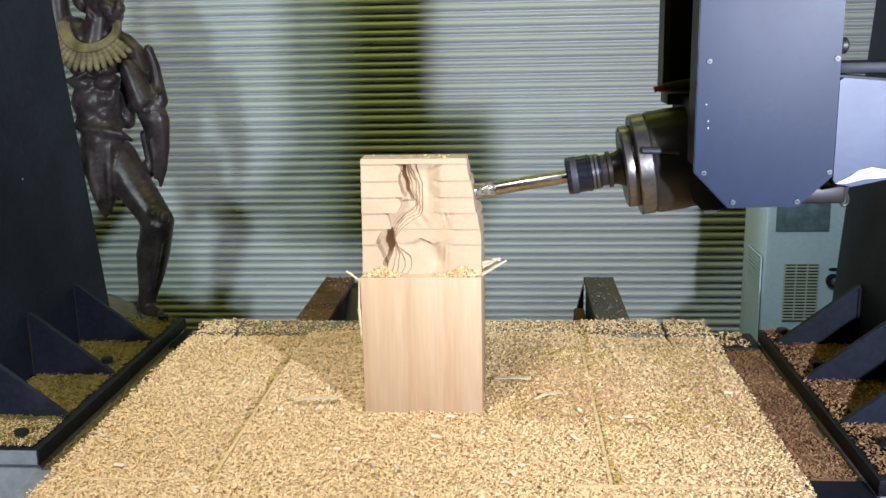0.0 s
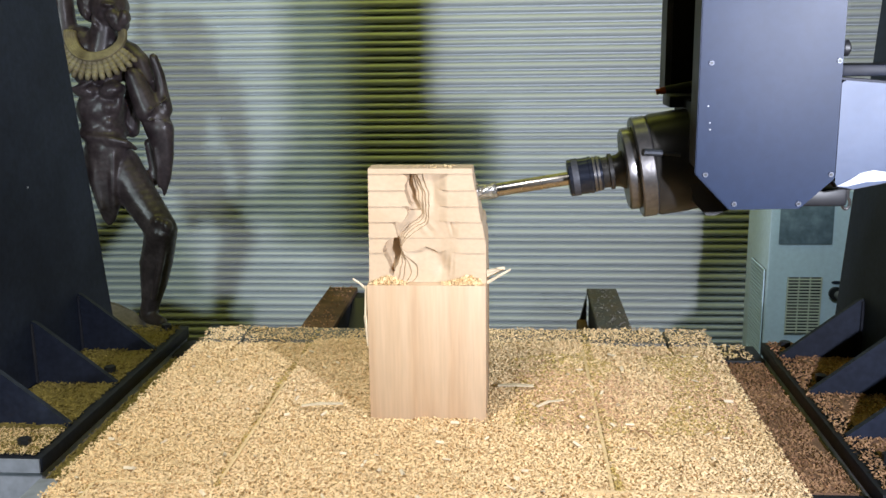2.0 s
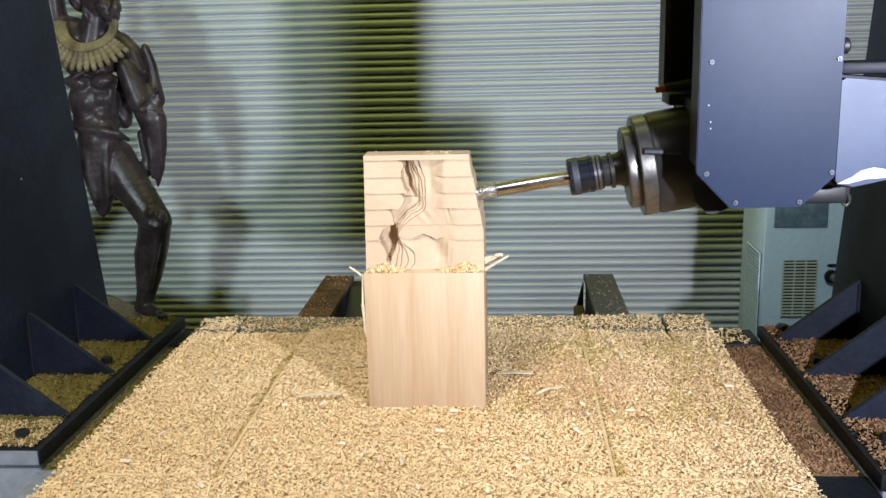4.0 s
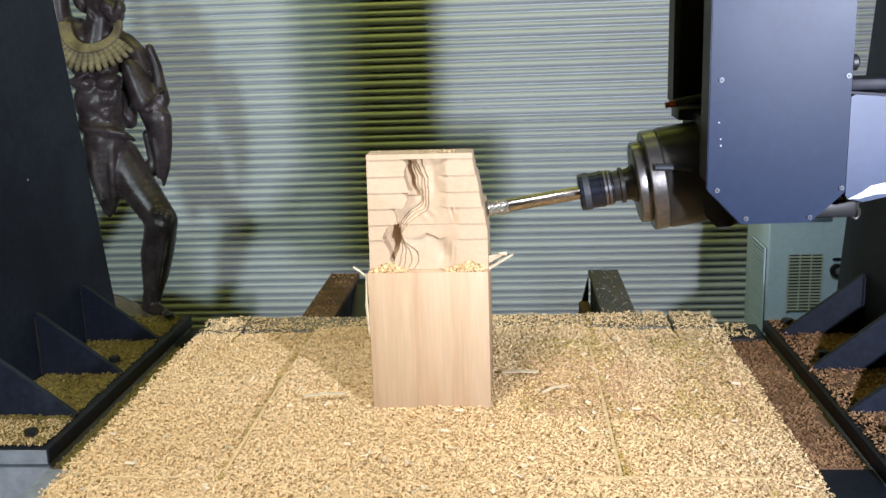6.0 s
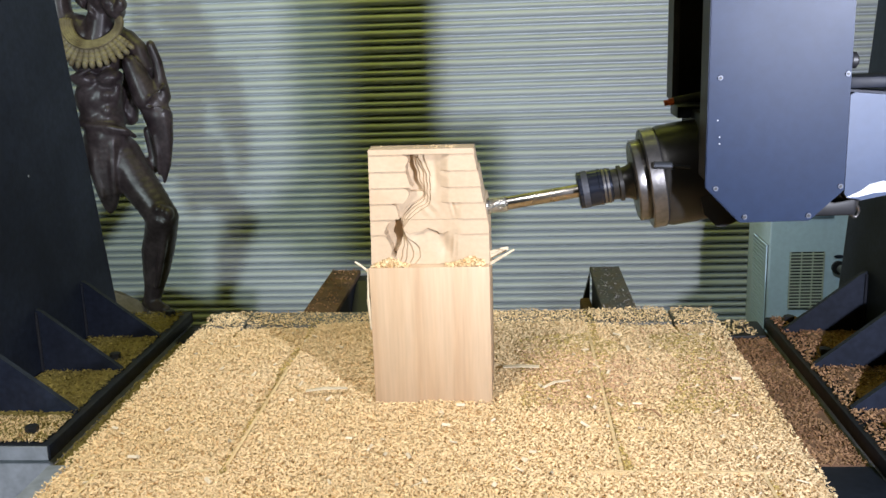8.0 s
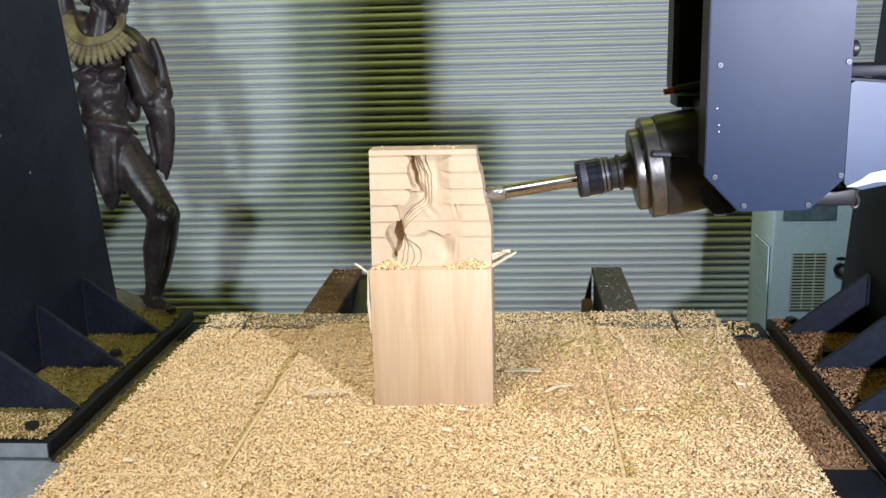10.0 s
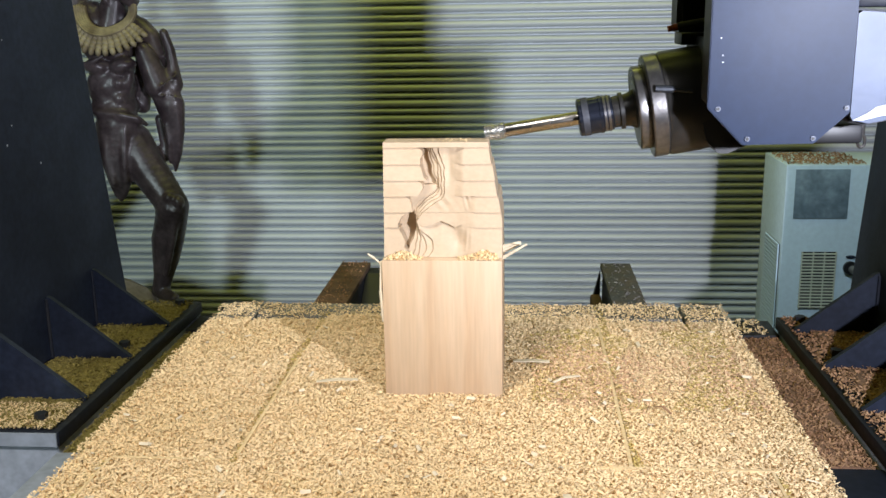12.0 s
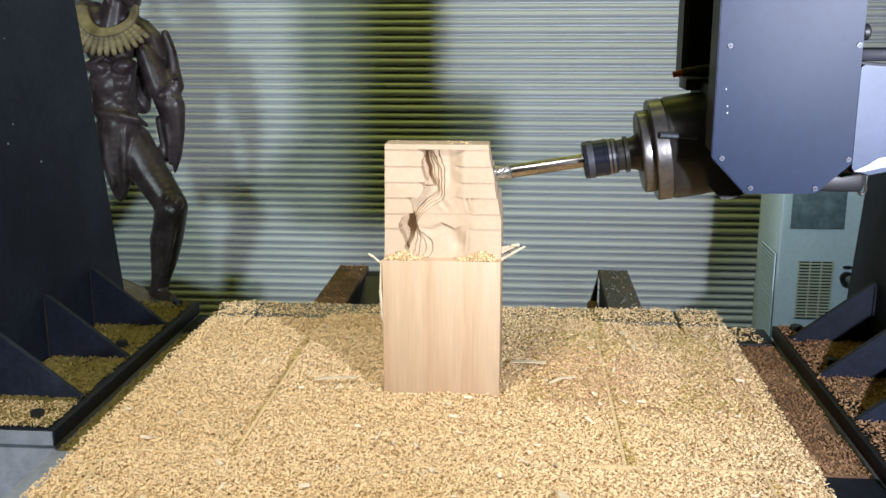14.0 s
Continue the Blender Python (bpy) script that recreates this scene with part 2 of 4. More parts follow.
def gantry_column(side):
    """A tapered steel side frame on a bolted foot plate, with three gussets; side -1 or 1."""
    col = thing("gantry_column", "dark navy painted steel gantry column with welded gussets", "machine column", "gantry columns")
    s = side

    def X(d):
        return MID + s * d
    face, inner = 0.995, 0.787
    y0 = 1.714 if s < 0 else 1.63
    body = B()
    prism(body, [(1.46, 0.702), (2.585, 0.702), (2.19, 2.75), (1.46, 2.75)], "x", min(X(face), X(1.155)), max(X(face), X(1.155)))
    bmesh.ops.bevel(body, geom=body.edges[:], offset=0.004, segments=2, affect="EDGES")
    part("column_body", body, M_NAVY, col)
    plate = B()
    box(plate, min(X(inner), X(1.75)), max(X(inner), X(1.75)), y0, 2.60 if s < 0 else 2.50, 0.668, 0.700, 0.003)
    part("foot_plate", plate, M_NAVY2, col, "navy foot plate dusted with wood chips")
    # paler cap paints the lamplight on the left plate's front face
    if s < 0:
        part("lit_plate_edge", box(B(), X(1.75), X(inner + 0.004), y0 - 0.004, y0 - 0.0005, 0.670, 0.698), M_BED, col, "front edge of the plate, painted paler as lamplight falls on it")
    for y in (2.375, 2.125, 1.875):
        g = prism(B(), [(X(face - 0.001), 0.701), (X(inner + 0.014), 0.701), (X(inner + 0.014), 0.708), (X(face - 0.012), 0.852), (X(face - 0.001), 0.856)], "y", y - 0.007, y + 0.007)
        part("gusset", g, M_NAVY, col)
        w = rod(B(), (X(face - 0.002), y - 0.009, 0.705), (X(face - 0.002), y - 0.009, 0.85), 0.005, 0.004, 8)
        part("weld_seam", w, M_NAVY2, col)
    for x, y in ((0.846, 1.765), (0.850, 2.20), (0.835, 2.555 if s < 0 else 2.45)):
        b = B()
        rod(b, (X(x), y, 0.700), (X(x), y, 0.704), 0.019, seg=20)
        rod(b, (X(x), y, 0.704), (X(x), y, 0.719), 0.0135, seg=6)
        part("bolt", b, M_BOLT, col)
    rng = random.Random(17 + s)
    for _ in range(16):
        y, z = rng.uniform(1.55, 2.2), rng.uniform(0.9, 1.95)
        sp = rod(B(), (X(face + 0.001), y, z), (X(face - 0.0006), y, z), rng.uniform(0.0012, 0.0030), seg=6)
        part("paint_speck", sp, M_WHITE, col, "small pale speck in the paint")
    return col


col_left, col_right = gantry_column(-1), gantry_column(1)

# assumed beam above the view, placed to keep hall light off bed and plates
beam_top = thing("gantry_beam", "unseen navy cross beam between the columns, screening the hall lamp", "machine beam")
part("beam_body", box(B(), MID - 0.994, MID + 0.994, 1.72, 2.16, 2.32, 2.74, 0.006), M_NAVY, beam_top)
part("beam_rail", box(B(), MID - 0.96, MID + 0.96, 1.690, 1.719, 2.40, 2.46), M_STEEL, beam_top, "bright steel guide rail")

# ---- machine bed, rails ----
bed = thing("machine_bed", "dark steel machine bed under the sliding table", "machine bed")
part("left_beam", box(B(), -1.90, -0.932, 1.718, 2.596, 0.10, 0.666, 0.004), M_BED, bed, "grey blue box beam under the column")
part("right_beam", box(B(), 0.652, 1.62, 1.634, 2.496, 0.10, 0.666, 0.004), M_BED, bed, "grey blue box beam under the column")
part("deck", box(B(), -0.929, 0.649, 0.75, 2.45, 0.50, 0.655), M_RUST, bed)
for x0, x1, m in ((0.395, 0.649, M_NAVY), (-0.929, -0.66, M_BED)):
    part("deck_cover", box(B(), x0, x1, 0.76, 1.703, 0.6555, 0.663, 0.002), m, bed, "dark navy cover plate" if x0 > 0 else "grey blue cover plate")
part("rear_beam", box(B(), -0.929, 0.649, 2.455, 2.58, 0.30, 0.664, 0.004), M_BLACK, bed)
for x in (-0.475, 0.2355):
    r = thing("guide_rail", "steel guide rail behind the table dusted with brown chips", "guide rail", "guide rails")
    body = B()
    box(body, x - 0.040, x + 0.040, 0.80, 2.59, 0.806, 0.82, 0.002)
    part("rail_top", body, M_RUSTB if x < 0 else M_RUST, r, "brown dusty top" if x < 0 else "grey top flecked with chips")
    q = 1 if x < 0 else -1
    part("rail_side", box(B(), x + q * 0.030 - 0.004, x + q * 0.030 + 0.004, 0.80, 2.585, 0.56, 0.805), M_NAVY2, r)
    part("rail_web", prism(B(), [(2.30, 0.586), (2.56, 0.586), (2.56, 0.80), (2.50, 0.80)], "x", x - q * 0.034, x - q * 0.028), M_NAVY2, r)
    if x < 0:
        part("rail_strut", prism(B(), [(2.36, 0.70), (2.575, 0.70), (2.585, 0.805), (2.53, 0.805)], "x", x + q * 0.036, x + q * 0.085), M_BLACK, r)
    if x > 0:
        part("rail_flange", prism(B(), [(x - 0.041, 0.806), (x - 0.078, 0.66), (x - 0.078, 0.587), (x - 0.041, 0.587)], "y", 2.561, 2.580), M_BLACK, r, "black sloping end plate")
    part("end_block", box(B(), x + q * 0.040, x + q * (0.100 if q > 0 else 0.068), 2.30, 2.56, 0.587, 0.742, 0.006), M_RUSTB, r, "small brown block beside the rail")

# ---- sliding table ----
ROOT = []          # things that ride on the table
table = thing("machine_table", "sliding machine table of boards covered with wood chips", "machine table")
ROOT.append(table)
ZT = 0.8905
for name, x0, x1, y0, y1, z1, m in (("board", -0.655, -0.414, 0.62, 1.868, ZT - 0.009, M_BOARD), ("board", -0.408, 0.132, 0.62, 1.868, ZT, M_BOARD),
                                    ("board", 0.138, 0.396, 0.62, 1.868, ZT - 0.009, M_BOARD),
                                    ("rear_bar", -0.562, 0.303, 1.872, 1.962, ZT - 0.001, M_BAR), ("rear_corner", -0.648, -0.568, 1.872, 1.962, ZT - 0.003, M_BAR), ("rear_corner", 0.309, 0.392, 1.872, 1.962, ZT - 0.003, M_BAR)):
    part(name, box(B(), x0, x1, y0, y1, 0.866, z1, 0.002), m, table, "grey steel edge bar" if "rear" in name else "")
part("table_frame", box(B(), -0.635, 0.380, 0.66, 1.94, 0.823, 0.865), M_NAVY2, table, "dark steel frame under the boards")


def raised(x, y):
    """Height of the proud boards: a long middle one and a wide one across the front."""
    k = 0.0025 * noise.noise((x * 25, y * 25, 4.0))
    mid = min(1, max(0, (min(x + 0.411, 0.133 - x) + k) / 0.004)) * min(1, max(0, (1.87 - y) / 0.01))
    front = min(1, max(0, (min(x + 0.586, 0.316 - x, 1.198 - y) + k) / 0.004))
    return 0.009 * max(mid, front) - 0.0070 * min(1, max(0, (1.875 - y) / 0.01))


def side_strip(x, y):
    """The low strips beside the middle board, where darker chips gather in patches."""
    wob = 0.010 * noise.noise((y * 14, x * 4, 2.0))
    if y < 1.205:
        return (0.318 < x < 0.326 + wob) or (-0.596 + wob < x < -0.588)
    return (-0.424 + wob < x < -0.411) or (0.133 < x < 0.150 + 2 * wob)


def bed_z(x, y):
    return raised(x, y) + 0.8965 + 0.0045 * noise.noise((x * 9, y * 9, 0.3)) - 0.004 * max(0, min(1, (y - 1.84) / 0.04))


def top_z(x, y):
    """Uneven chip layer, thinner along the board joints."""
    z = 0.8965 + 0.0045 * noise.noise((x * 9, y * 9, 0.3)) + 0.003 * noise.noise((x * 31, y * 31, 1.3))
    z += raised(x, y)
    z -= 0.004 * max(0, min(1, (y - 1.84) / 0.04))
    return z


def chip_place(r):
    while True:
        x, y = r.uniform(-0.656, 0.397), r.uniform(0.70, 1.958)
        if -0.232 < x < -0.047 and 1.442 < y < 1.628:
            continue
        edge = min(x + 0.656, 0.397 - x)
        if edge < 0.012 and r.random() < 0.35:
            continue
        if y > 1.866 and r.random() < 0.5:
            continue
        if y > 1.79 and min(abs(x + 0.565), abs(x - 0.306)) < 0.004:
            continue
        if side_strip(x, y) and r.random() < 0.6:
            continue
        return x, y, top_z(x, y) + r.uniform(-0.0025, 0.0022)


# bare upper edges of the proud boards
for x0, x1, y0, y1 in ((-0.4125, -0.4075, 1.215, 1.60), (0.129, 0.134, 1.205, 1.80), (-0.585, -0.430, 1.194, 1.199), (0.04, 0.315, 1.194, 1.199), (-0.5875, -0.5835, 0.80, 1.193), (0.3125, 0.3165, 0.80, 1.193)):
    part("board_edge", box(B(), x0, x1, y0, y1, 0.887, 0.9000), M_BOARD, table, "bare pale board edge", 0)

bed_bm = B()
NX, NY = 220, 200
grid = [[bed_bm.verts.new((x, y, bed_z(x, y) - (0.0045 if 0 < i < NX and 0 < j < NY else 0.009))) for i in range(NX + 1) for x in (-0.653 + 1.046 * i / NX,)] for j in range(NY + 1) for y in (0.66 + 1.206 * j / NY,)]
for j in range(NY):
    for i in range(NX):
        bed_bm.faces.new((grid[j][i], grid[j][i + 1], grid[j + 1][i + 1], grid[j + 1][i]))
dust = tagged(part("sawdust_layer", bed_bm, M_BOARD), "thin layer of golden sawdust on the table boards", "sawdust", kind="stuff")
ROOT.append(dust)
loose = tagged(chips("wood_chips", 175000, chip_place, 0.0046, M_CHIP, 11, 0.36), "golden wood chips strewn over the table", "wood chips", kind="stuff")
ROOT.append(loose)


# darker chips along board edges; the patch behind the block paints the head's shadow
def dark_place(r):
    while True:
        x, y, z = chip_place(r)
        if side_strip(x, y) or noise.noise((x * 4, y * 4, 7.0)) + (0.25 if 0.0 < x < 0.36 and 1.42 < y < 1.8 else -0.5) > 0.25 and r.random() < 0.6:
            return x, y, z


ROOT.append(tagged(chips("wood_chips", 15000, dark_place, 0.0044, M_CHIPO, 12, 0.22), "darker chips along the board edges and in the head's painted shadow", "wood chips", kind="stuff"))


# redder chips paint the milling head's soft shadow onto the table
def head_shade_place(r):
    while True:
        x, y, z = chip_place(r)
        if 0.0 < x < 0.37 and 1.40 < y < 1.84 and noise.noise((x * 5, y * 5, 3.0)) + 0.45 - 2.2 * abs(y - 1.60) > r.random() * 0.8:
            return x, y, z + 0.001


M_CHIPR = mat("reddish_shade_chip", (0.68, 0.44, 0.25), 0.8, 0, 0.2, 3.0, 60, 0.0, tint=(0.58, 0.36, 0.20), island=0.2)
ROOT.append(tagged(chips("wood_chips", 7000, head_shade_place, 0.0046, M_CHIPR, 13, 0.3), "reddish brown chips painting the head's soft shadow behind the block", "wood chips", kind="stuff"))


def bed_chips(name, label, n, x0, x1, y0, y1, z, material, seed, size=0.010):
    def place(r):
        while True:
            x, y = r.uniform(x0, x1), r.uniform(y0, y1)
            if noise.noise((x * 7, y * 7, seed)) > -0.55:
                return x, y, z + r.uniform(0, 0.005)
    return tagged(chips(name, n, place, size, material, seed), label, "wood chips", kind="stuff")


def dust_sheet(label, x0, x1, y0, y1, z, material, seed, nx=24, ny=70):
    """A thin uneven layer of fine dust with a ragged rim."""
    bm = B()
    rows = []
    for j in range(ny + 1):
        row = []
        for i in range(nx + 1):
            x, y = x0 + (x1 - x0) * i / nx, y0 + (y1 - y0) * j / ny
            rim = min(i, nx - i, j, ny - j)
            h = 0.0035 + 0.004 * noise.noise((x * 12, y * 12, seed)) + 0.002 * noise.noise((x * 50, y * 50, seed))
            row.append(bm.verts.new((x, y, z + (max(0.0005, h) if rim else -0.002))))
        rows.append(row)
    for a, b in zip(rows, rows[1:]):
        for i in range(nx):
            bm.faces.new((a[i], a[i + 1], b[i + 1], b[i]))
    return tagged(part("sawdust_layer", bm, material), label, "sawdust", kind="stuff")


M_DUSTB = mat("brown_sawdust", (0.36, 0.20, 0.12), 0.9, 0, 0.35, 7, 130, 0.6, tint=(0.13, 0.075, 0.045))
# dark olive tone paints in the shade beside the left column
M_DUSTSH = mat("shaded_yellow_sawdust", (0.19, 0.148, 0.034), 0.9, 0, 0.3, 7, 130, 0.6, tint=(0.20, 0.155, 0.04))
dust_sheet("brown sawdust covering the machine bed", 0.36, 0.645, 1.705, 2.44, 0.657, M_DUSTB, 1)
dust_sheet("sawdust on the machine bed, painted dark yellow as in shade", -0.925, -0.64, 1.705, 2.44, 0.657, M_DUSTSH, 2)
dust_sheet("sawdust on the column foot plate, painted dark yellow as in shade", -1.132, -0.950, 1.735, 2.57, 0.701, M_DUSTSH, 3)
dust_sheet("brown sawdust on the column foot plate", 0.700, 0.853, 1.66, 2.46, 0.701, M_DUSTB, 4)
bed_chips("wood_chips", "brown wood chips lying on the machine bed", 9500, 0.38, 0.640, 1.712, 2.44, 0.660, M_CHIPD, 21, 0.0070)
bed_chips("wood_chips", "wood chips on the machine bed, painted dark yellow as in shade", 6000, -0.920, -0.66, 1.712, 2.44, 0.660, M_CHIPSH, 22, 0.0060)
bed_chips("wood_chips", "wood chips on the column foot plate, painted dark yellow as in shade", 5500, -1.13, -0.940, 1.722, 2.58, 0.704, M_CHIPSH, 23, 0.0060)
# pale tone paints the light on the plate's front; chips behind are painted shaded
bed_chips("wood_chips", "chips in lit tone at the front of the column foot plate", 4800, -1.40, -0.940, 1.720, 1.846, 0.7035, M_CHIP, 29, 0.0056)
bed_chips("wood_chips", "brown wood chips on the column foot plate", 4200, 0.655, 0.85, 1.64, 2.48, 0.703, M_CHIPD, 24, 0.0080)
bed_chips("wood_chips", "brown chips scattered on the guide rail", 260, -0.512, -0.440, 2.0, 2.585, 0.8205, M_CHIPD, 25, 0.0055)
bed_chips("wood_chips", "pale chips scattered on the guide rail", 200, 0.199, 0.272, 2.0, 2.585, 0.8205, M_BARC, 26, 0.0060)
bed_chips("wood_chips", "pale chips scattered on the rear beam", 260, 0.40, 0.620, 2.46, 2.575, 0.665, M_CHIP, 27, 0.0100)

bed_chips("wood_chips", "brown chips lying on the cooling unit's lid", 700, 0.868, 1.12, 3.306, 3.56, 0.976, M_CHIPD, 28, 0.0090)


def scrap_place(r):
    x, y = r.uniform(-0.63, 0.375), r.uniform(0.8, 1.84)
    y = y - 0.25 if -0.26 < x < -0.02 and y > 1.40 else y
    return x, y, top_z(x, y) + 0.003


ROOT.append(tagged(chips("wood_scraps", 130, scrap_place, 0.0125, M_SPL, 41, 0.2), "larger pale flakes scattered among the chips", "wood chips", kind="stuff"))

# ---- wooden block ----
BX0, BX1, BY0, BY1, ZL, ZTOP = -0.2325, -0.0460, 1.4400, 1.6270, 1.1205, 1.3040
block = thing("wooden_block", "pale glued basswood block with a half carved figure", "wood block")
ROOT.append(block)
low = B()
box(low, BX0, BX1, BY0, BY1, 0.893, ZL, 0.0008)
part("uncut_base", low, M_WOOD, block, "smooth uncut block of laminated wood")


def lerp(rows, x):
    for (a, p), (b, q) in zip(rows, rows[1:]):
        if x <= b:
            f = max(0, (x - a) / (b - a))
            return p + (q - p) * (0.5 * f + 0.5 * f * f * (3 - 2 * f))
    return rows[-1][1]


LAYERS = (0.045, 0.1875, 0.325, 0.4625, 0.600, 0.734)
# across the relief: the stock's inner end, then the figure's rising contour steps, each by height from the top
STOCK_END = ((0, .50), (.044, .50), (.045, .285), (.055, .315), (.075, .335), (.10, .337), (.144, .315), (.1870, .318), (.1875, .305), (.222, .324), (.292, .343), (.324, .37),
             (.325, .285), (.336, .312), (.355, .330), (.386, .336), (.433, .315), (.462, .292), (.4625, .175), (.473, .205), (.488, .222), (.534, .236), (.599, .247),
             (.600, .215), (.612, .190), (.644, .148), (.706, .120), (.7335, .122), (.734, .135), (.753, .128), (.816, .163), (.863, .180), (.91, .172), (.94, .198), (1, .205))
STEPS = (
    ((.05, .372), (.128, .372), (.19, .396), (.27, .407), (.347, .440), (.40, .446), (.45, .396), (.48, .340), (.534, .279), (.605, .253), (.675, .253), (.753, .266), (.83, .244), (.925, .204), (1, .18)),
    ((.06, .385), (.113, .391), (.175, .415), (.222, .423), (.284, .433), (.331, .455), (.40, .460), (.456, .412), (.4875, .359), (.55, .300), (.6125, .269), (.675, .263), (.753, .279), (.83, .279), (.925, .260), (1, .244)),
    ((.07, .400), (.113, .412), (.19, .455), (.253, .462), (.30, .462), (.347, .468), (.40, .472), (.464, .436), (.503, .369), (.566, .311), (.628, .279), (.675, .269), (.753, .285), (.83, .308), (.925, .300), (1, .288)),
    ((.08, .420), (.15, .455), (.22, .482), (.30, .490), (.36, .490), (.42, .492), (.472, .476), (.511, .396), (.573, .333), (.636, .288), (.69, .276), (.753, .292), (.816, .327), (.894, .359), (.94, .353), (1, .327)),
    ((.09, .47), (.20, .510), (.30, .515), (.40, .516), (.48, .500), (.519, .436), (.581, .359), (.628, .308), (.69, .282), (.73, .292), (.753, .300), (.80, .356), (.863, .412), (.94, .412), (1, .375)),
)
LEDGE = ((.25, .69), (.279, .690), (.30, .712), (.324, .730), (.404, .714), (.484, .683), (.548, .706), (.596, .734), (.66, .714), (.692, .644), (.72, .60))


CUTS = {}


def glide(rows, x):
    """A smooth curve through the rows."""
    k = max(0, min(len(rows) - 2, sum(x > a for a, _ in rows) - 1))
    (x0, y0), (x1, y1) = rows[k], rows[k + 1]
    xa, ya = rows[max(0, k - 1)]
    xb, yb = rows[min(len(rows) - 1, k + 2)]
    h, f = x1 - x0, max(0.0, min(1.0, (x - x0) / (x1 - x0)))
    m0, m1 = (y1 - ya) / (x1 - xa) * h, (yb - y0) / (xb - x0) * h
    return (2 * f ** 3 - 3 * f * f + 1) * y0 + (f ** 3 - 2 * f * f + f) * m0 + (3 * f * f - 2 * f ** 3) * y1 + (f ** 3 - f * f) * m1


def cuts(w):
    """Where the stock ends and each contour step stands at height w."""
    if w not in CUTS:
        wob = 0.0025 * math.sin(w * 61 + 1)
        CUTS[w] = lerp(STOCK_END, w), [glide(c, w) + wob for c in STEPS]
    return CUTS[w]


def recess(u, w):
    """How deep the carving lies behind the front, at u across and w down from the top (0 to 1)."""
    k = sum(w > h for h in LAYERS)
    end, steps = cuts(w)
    if u < end or w < 0.045:
        return 0.0012 + 0.0026 * k
    if u < steps[0]:
        # flat floors left by the roughing pass: two deep pockets, shallower between
        return 0.0360 if 0.05 < w < 0.37 else 0.0240 if w < 0.60 else 0.0460
    n = sum(u > c for c in steps)
    front = 0.0085 + 0.0100 * w
    fig = front + 0.0033 * (5 - n)
    ledge = lerp(LEDGE, u)
    win = max(0.0, min(1.0, (u - 0.26) / 0.04)) * max(0.0, min(1.0, (0.72 - u) / 0.10))
    if w > ledge:
        fig += win * (0.0010 + 0.0058 * math.exp(-((u - 0.48) / 0.15) ** 4) * max(0, 1 - (w - ledge) / 0.36))
    elif w > 0.605:
        fig += 0.0011 * win
    fig += 0.0070 * math.exp(-((u - 0.635) / 0.060) ** 2 - ((w - 0.86) / 0.10) ** 2)
    fig += 0.0045 * math.exp(-((u - 0.555) / 0.038) ** 2 - ((w - 0.22) / 0.13) ** 2)
    fig += 0.0008 * math.sin(u * 120 - w * 40) * math.exp(-((u - 0.705) / 0.030) ** 2 - ((w - 0.47) / 0.09) ** 2)
    fig += 0.0007 * math.sin(u * 130 + w * 10) * math.exp(-((u - 0.71) / 0.05) ** 2 - ((w - 0.84) / 0.09) ** 2)
    fig += 0.0006 * math.sin(u * 60 - w * 44) * math.exp(-((u - 0.50) / 0.10) ** 2 - ((w - 0.52) / 0.06) ** 2)
    # the figure runs out softly into the stock on its other side, with a rounded corner under each layer line
    near = min((w - h if w > h else 9) for h in LAYERS)
    lo = (0.655 if w < 0.46 else 0.755) + 0.9 * max(0.0, 0.045 - near) ** 1.2
    side = max(0.0, min(1.0, (u - lo + 0.06) / 0.085))
    side = side * side * (3 - 2 * side)
    return fig * (1 - side) + (0.0012 + 0.0026 * k) * side


def trim(w):
    k = sum(w > h for h in LAYERS)
    return max(0.0, 0.0205 - 0.031 * w) + 0.0012 * (k % 2) * (w < 0.6)


def carved():
    bm = B()
    nu, nw = 330, 330
    rows = []
    for j in range(nw + 1):
        w = j / nw
        z = ZTOP - (ZTOP - ZL - 0.0005) * w
        xr = BX1 - trim(w)
        xl = BX0 + 0.0055 * (1 - w) + 0.0015
        row = []
        for i in range(nu + 1):
            u = i / nu
            x = xl + (BX1 - xl) * u
            row.append(bm.verts.new((min(x, xr), BY0 + recess(u, w), z)))
        yb = BY0 + 0.048 + 0.019 * sum(w > h for h in LAYERS)
        rows.append((row, bm.verts.new((xl, yb, z)), bm.verts.new((xr + (0.002 if 0.47 < w < 0.55 else 0), yb, z))))
    for (a, al, ar), (b, bl, br) in zip(rows, rows[1:]):
        for i in range(nu):
            bm.faces.new((a[i], b[i], b[i + 1], a[i + 1]))
        bm.faces.new((al, bl, b[0], a[0]))
        bm.faces.new((a[-1], b[-1], br, ar))
        bm.faces.new((ar, br, bl, al))
    a, al, ar = rows[0]
    bm.faces.new(a + [ar, al])
    return bm


part("carved_relief", carved(), M_CUT, block, "stepped half carved figure with terraced layers", smooth=38)
for pts, w in ((((-0.2340, 1.447, 1.118), (-0.2365, 1.445, 1.070), (-0.2335, 1.444, 1.020)), 0.004), (((-0.2345, 1.45, 1.112), (-0.246, 1.45, 1.122), (-0.256, 1.452, 1.128)), 0.0028)):
    b = B()
    for p, q in zip(pts, pts[1:]):
        rod(b, p, q, w * 0.7, w * 0.5, 5)
    part("splinter", b, M_SPL, block, "torn splinter hanging off the edge")
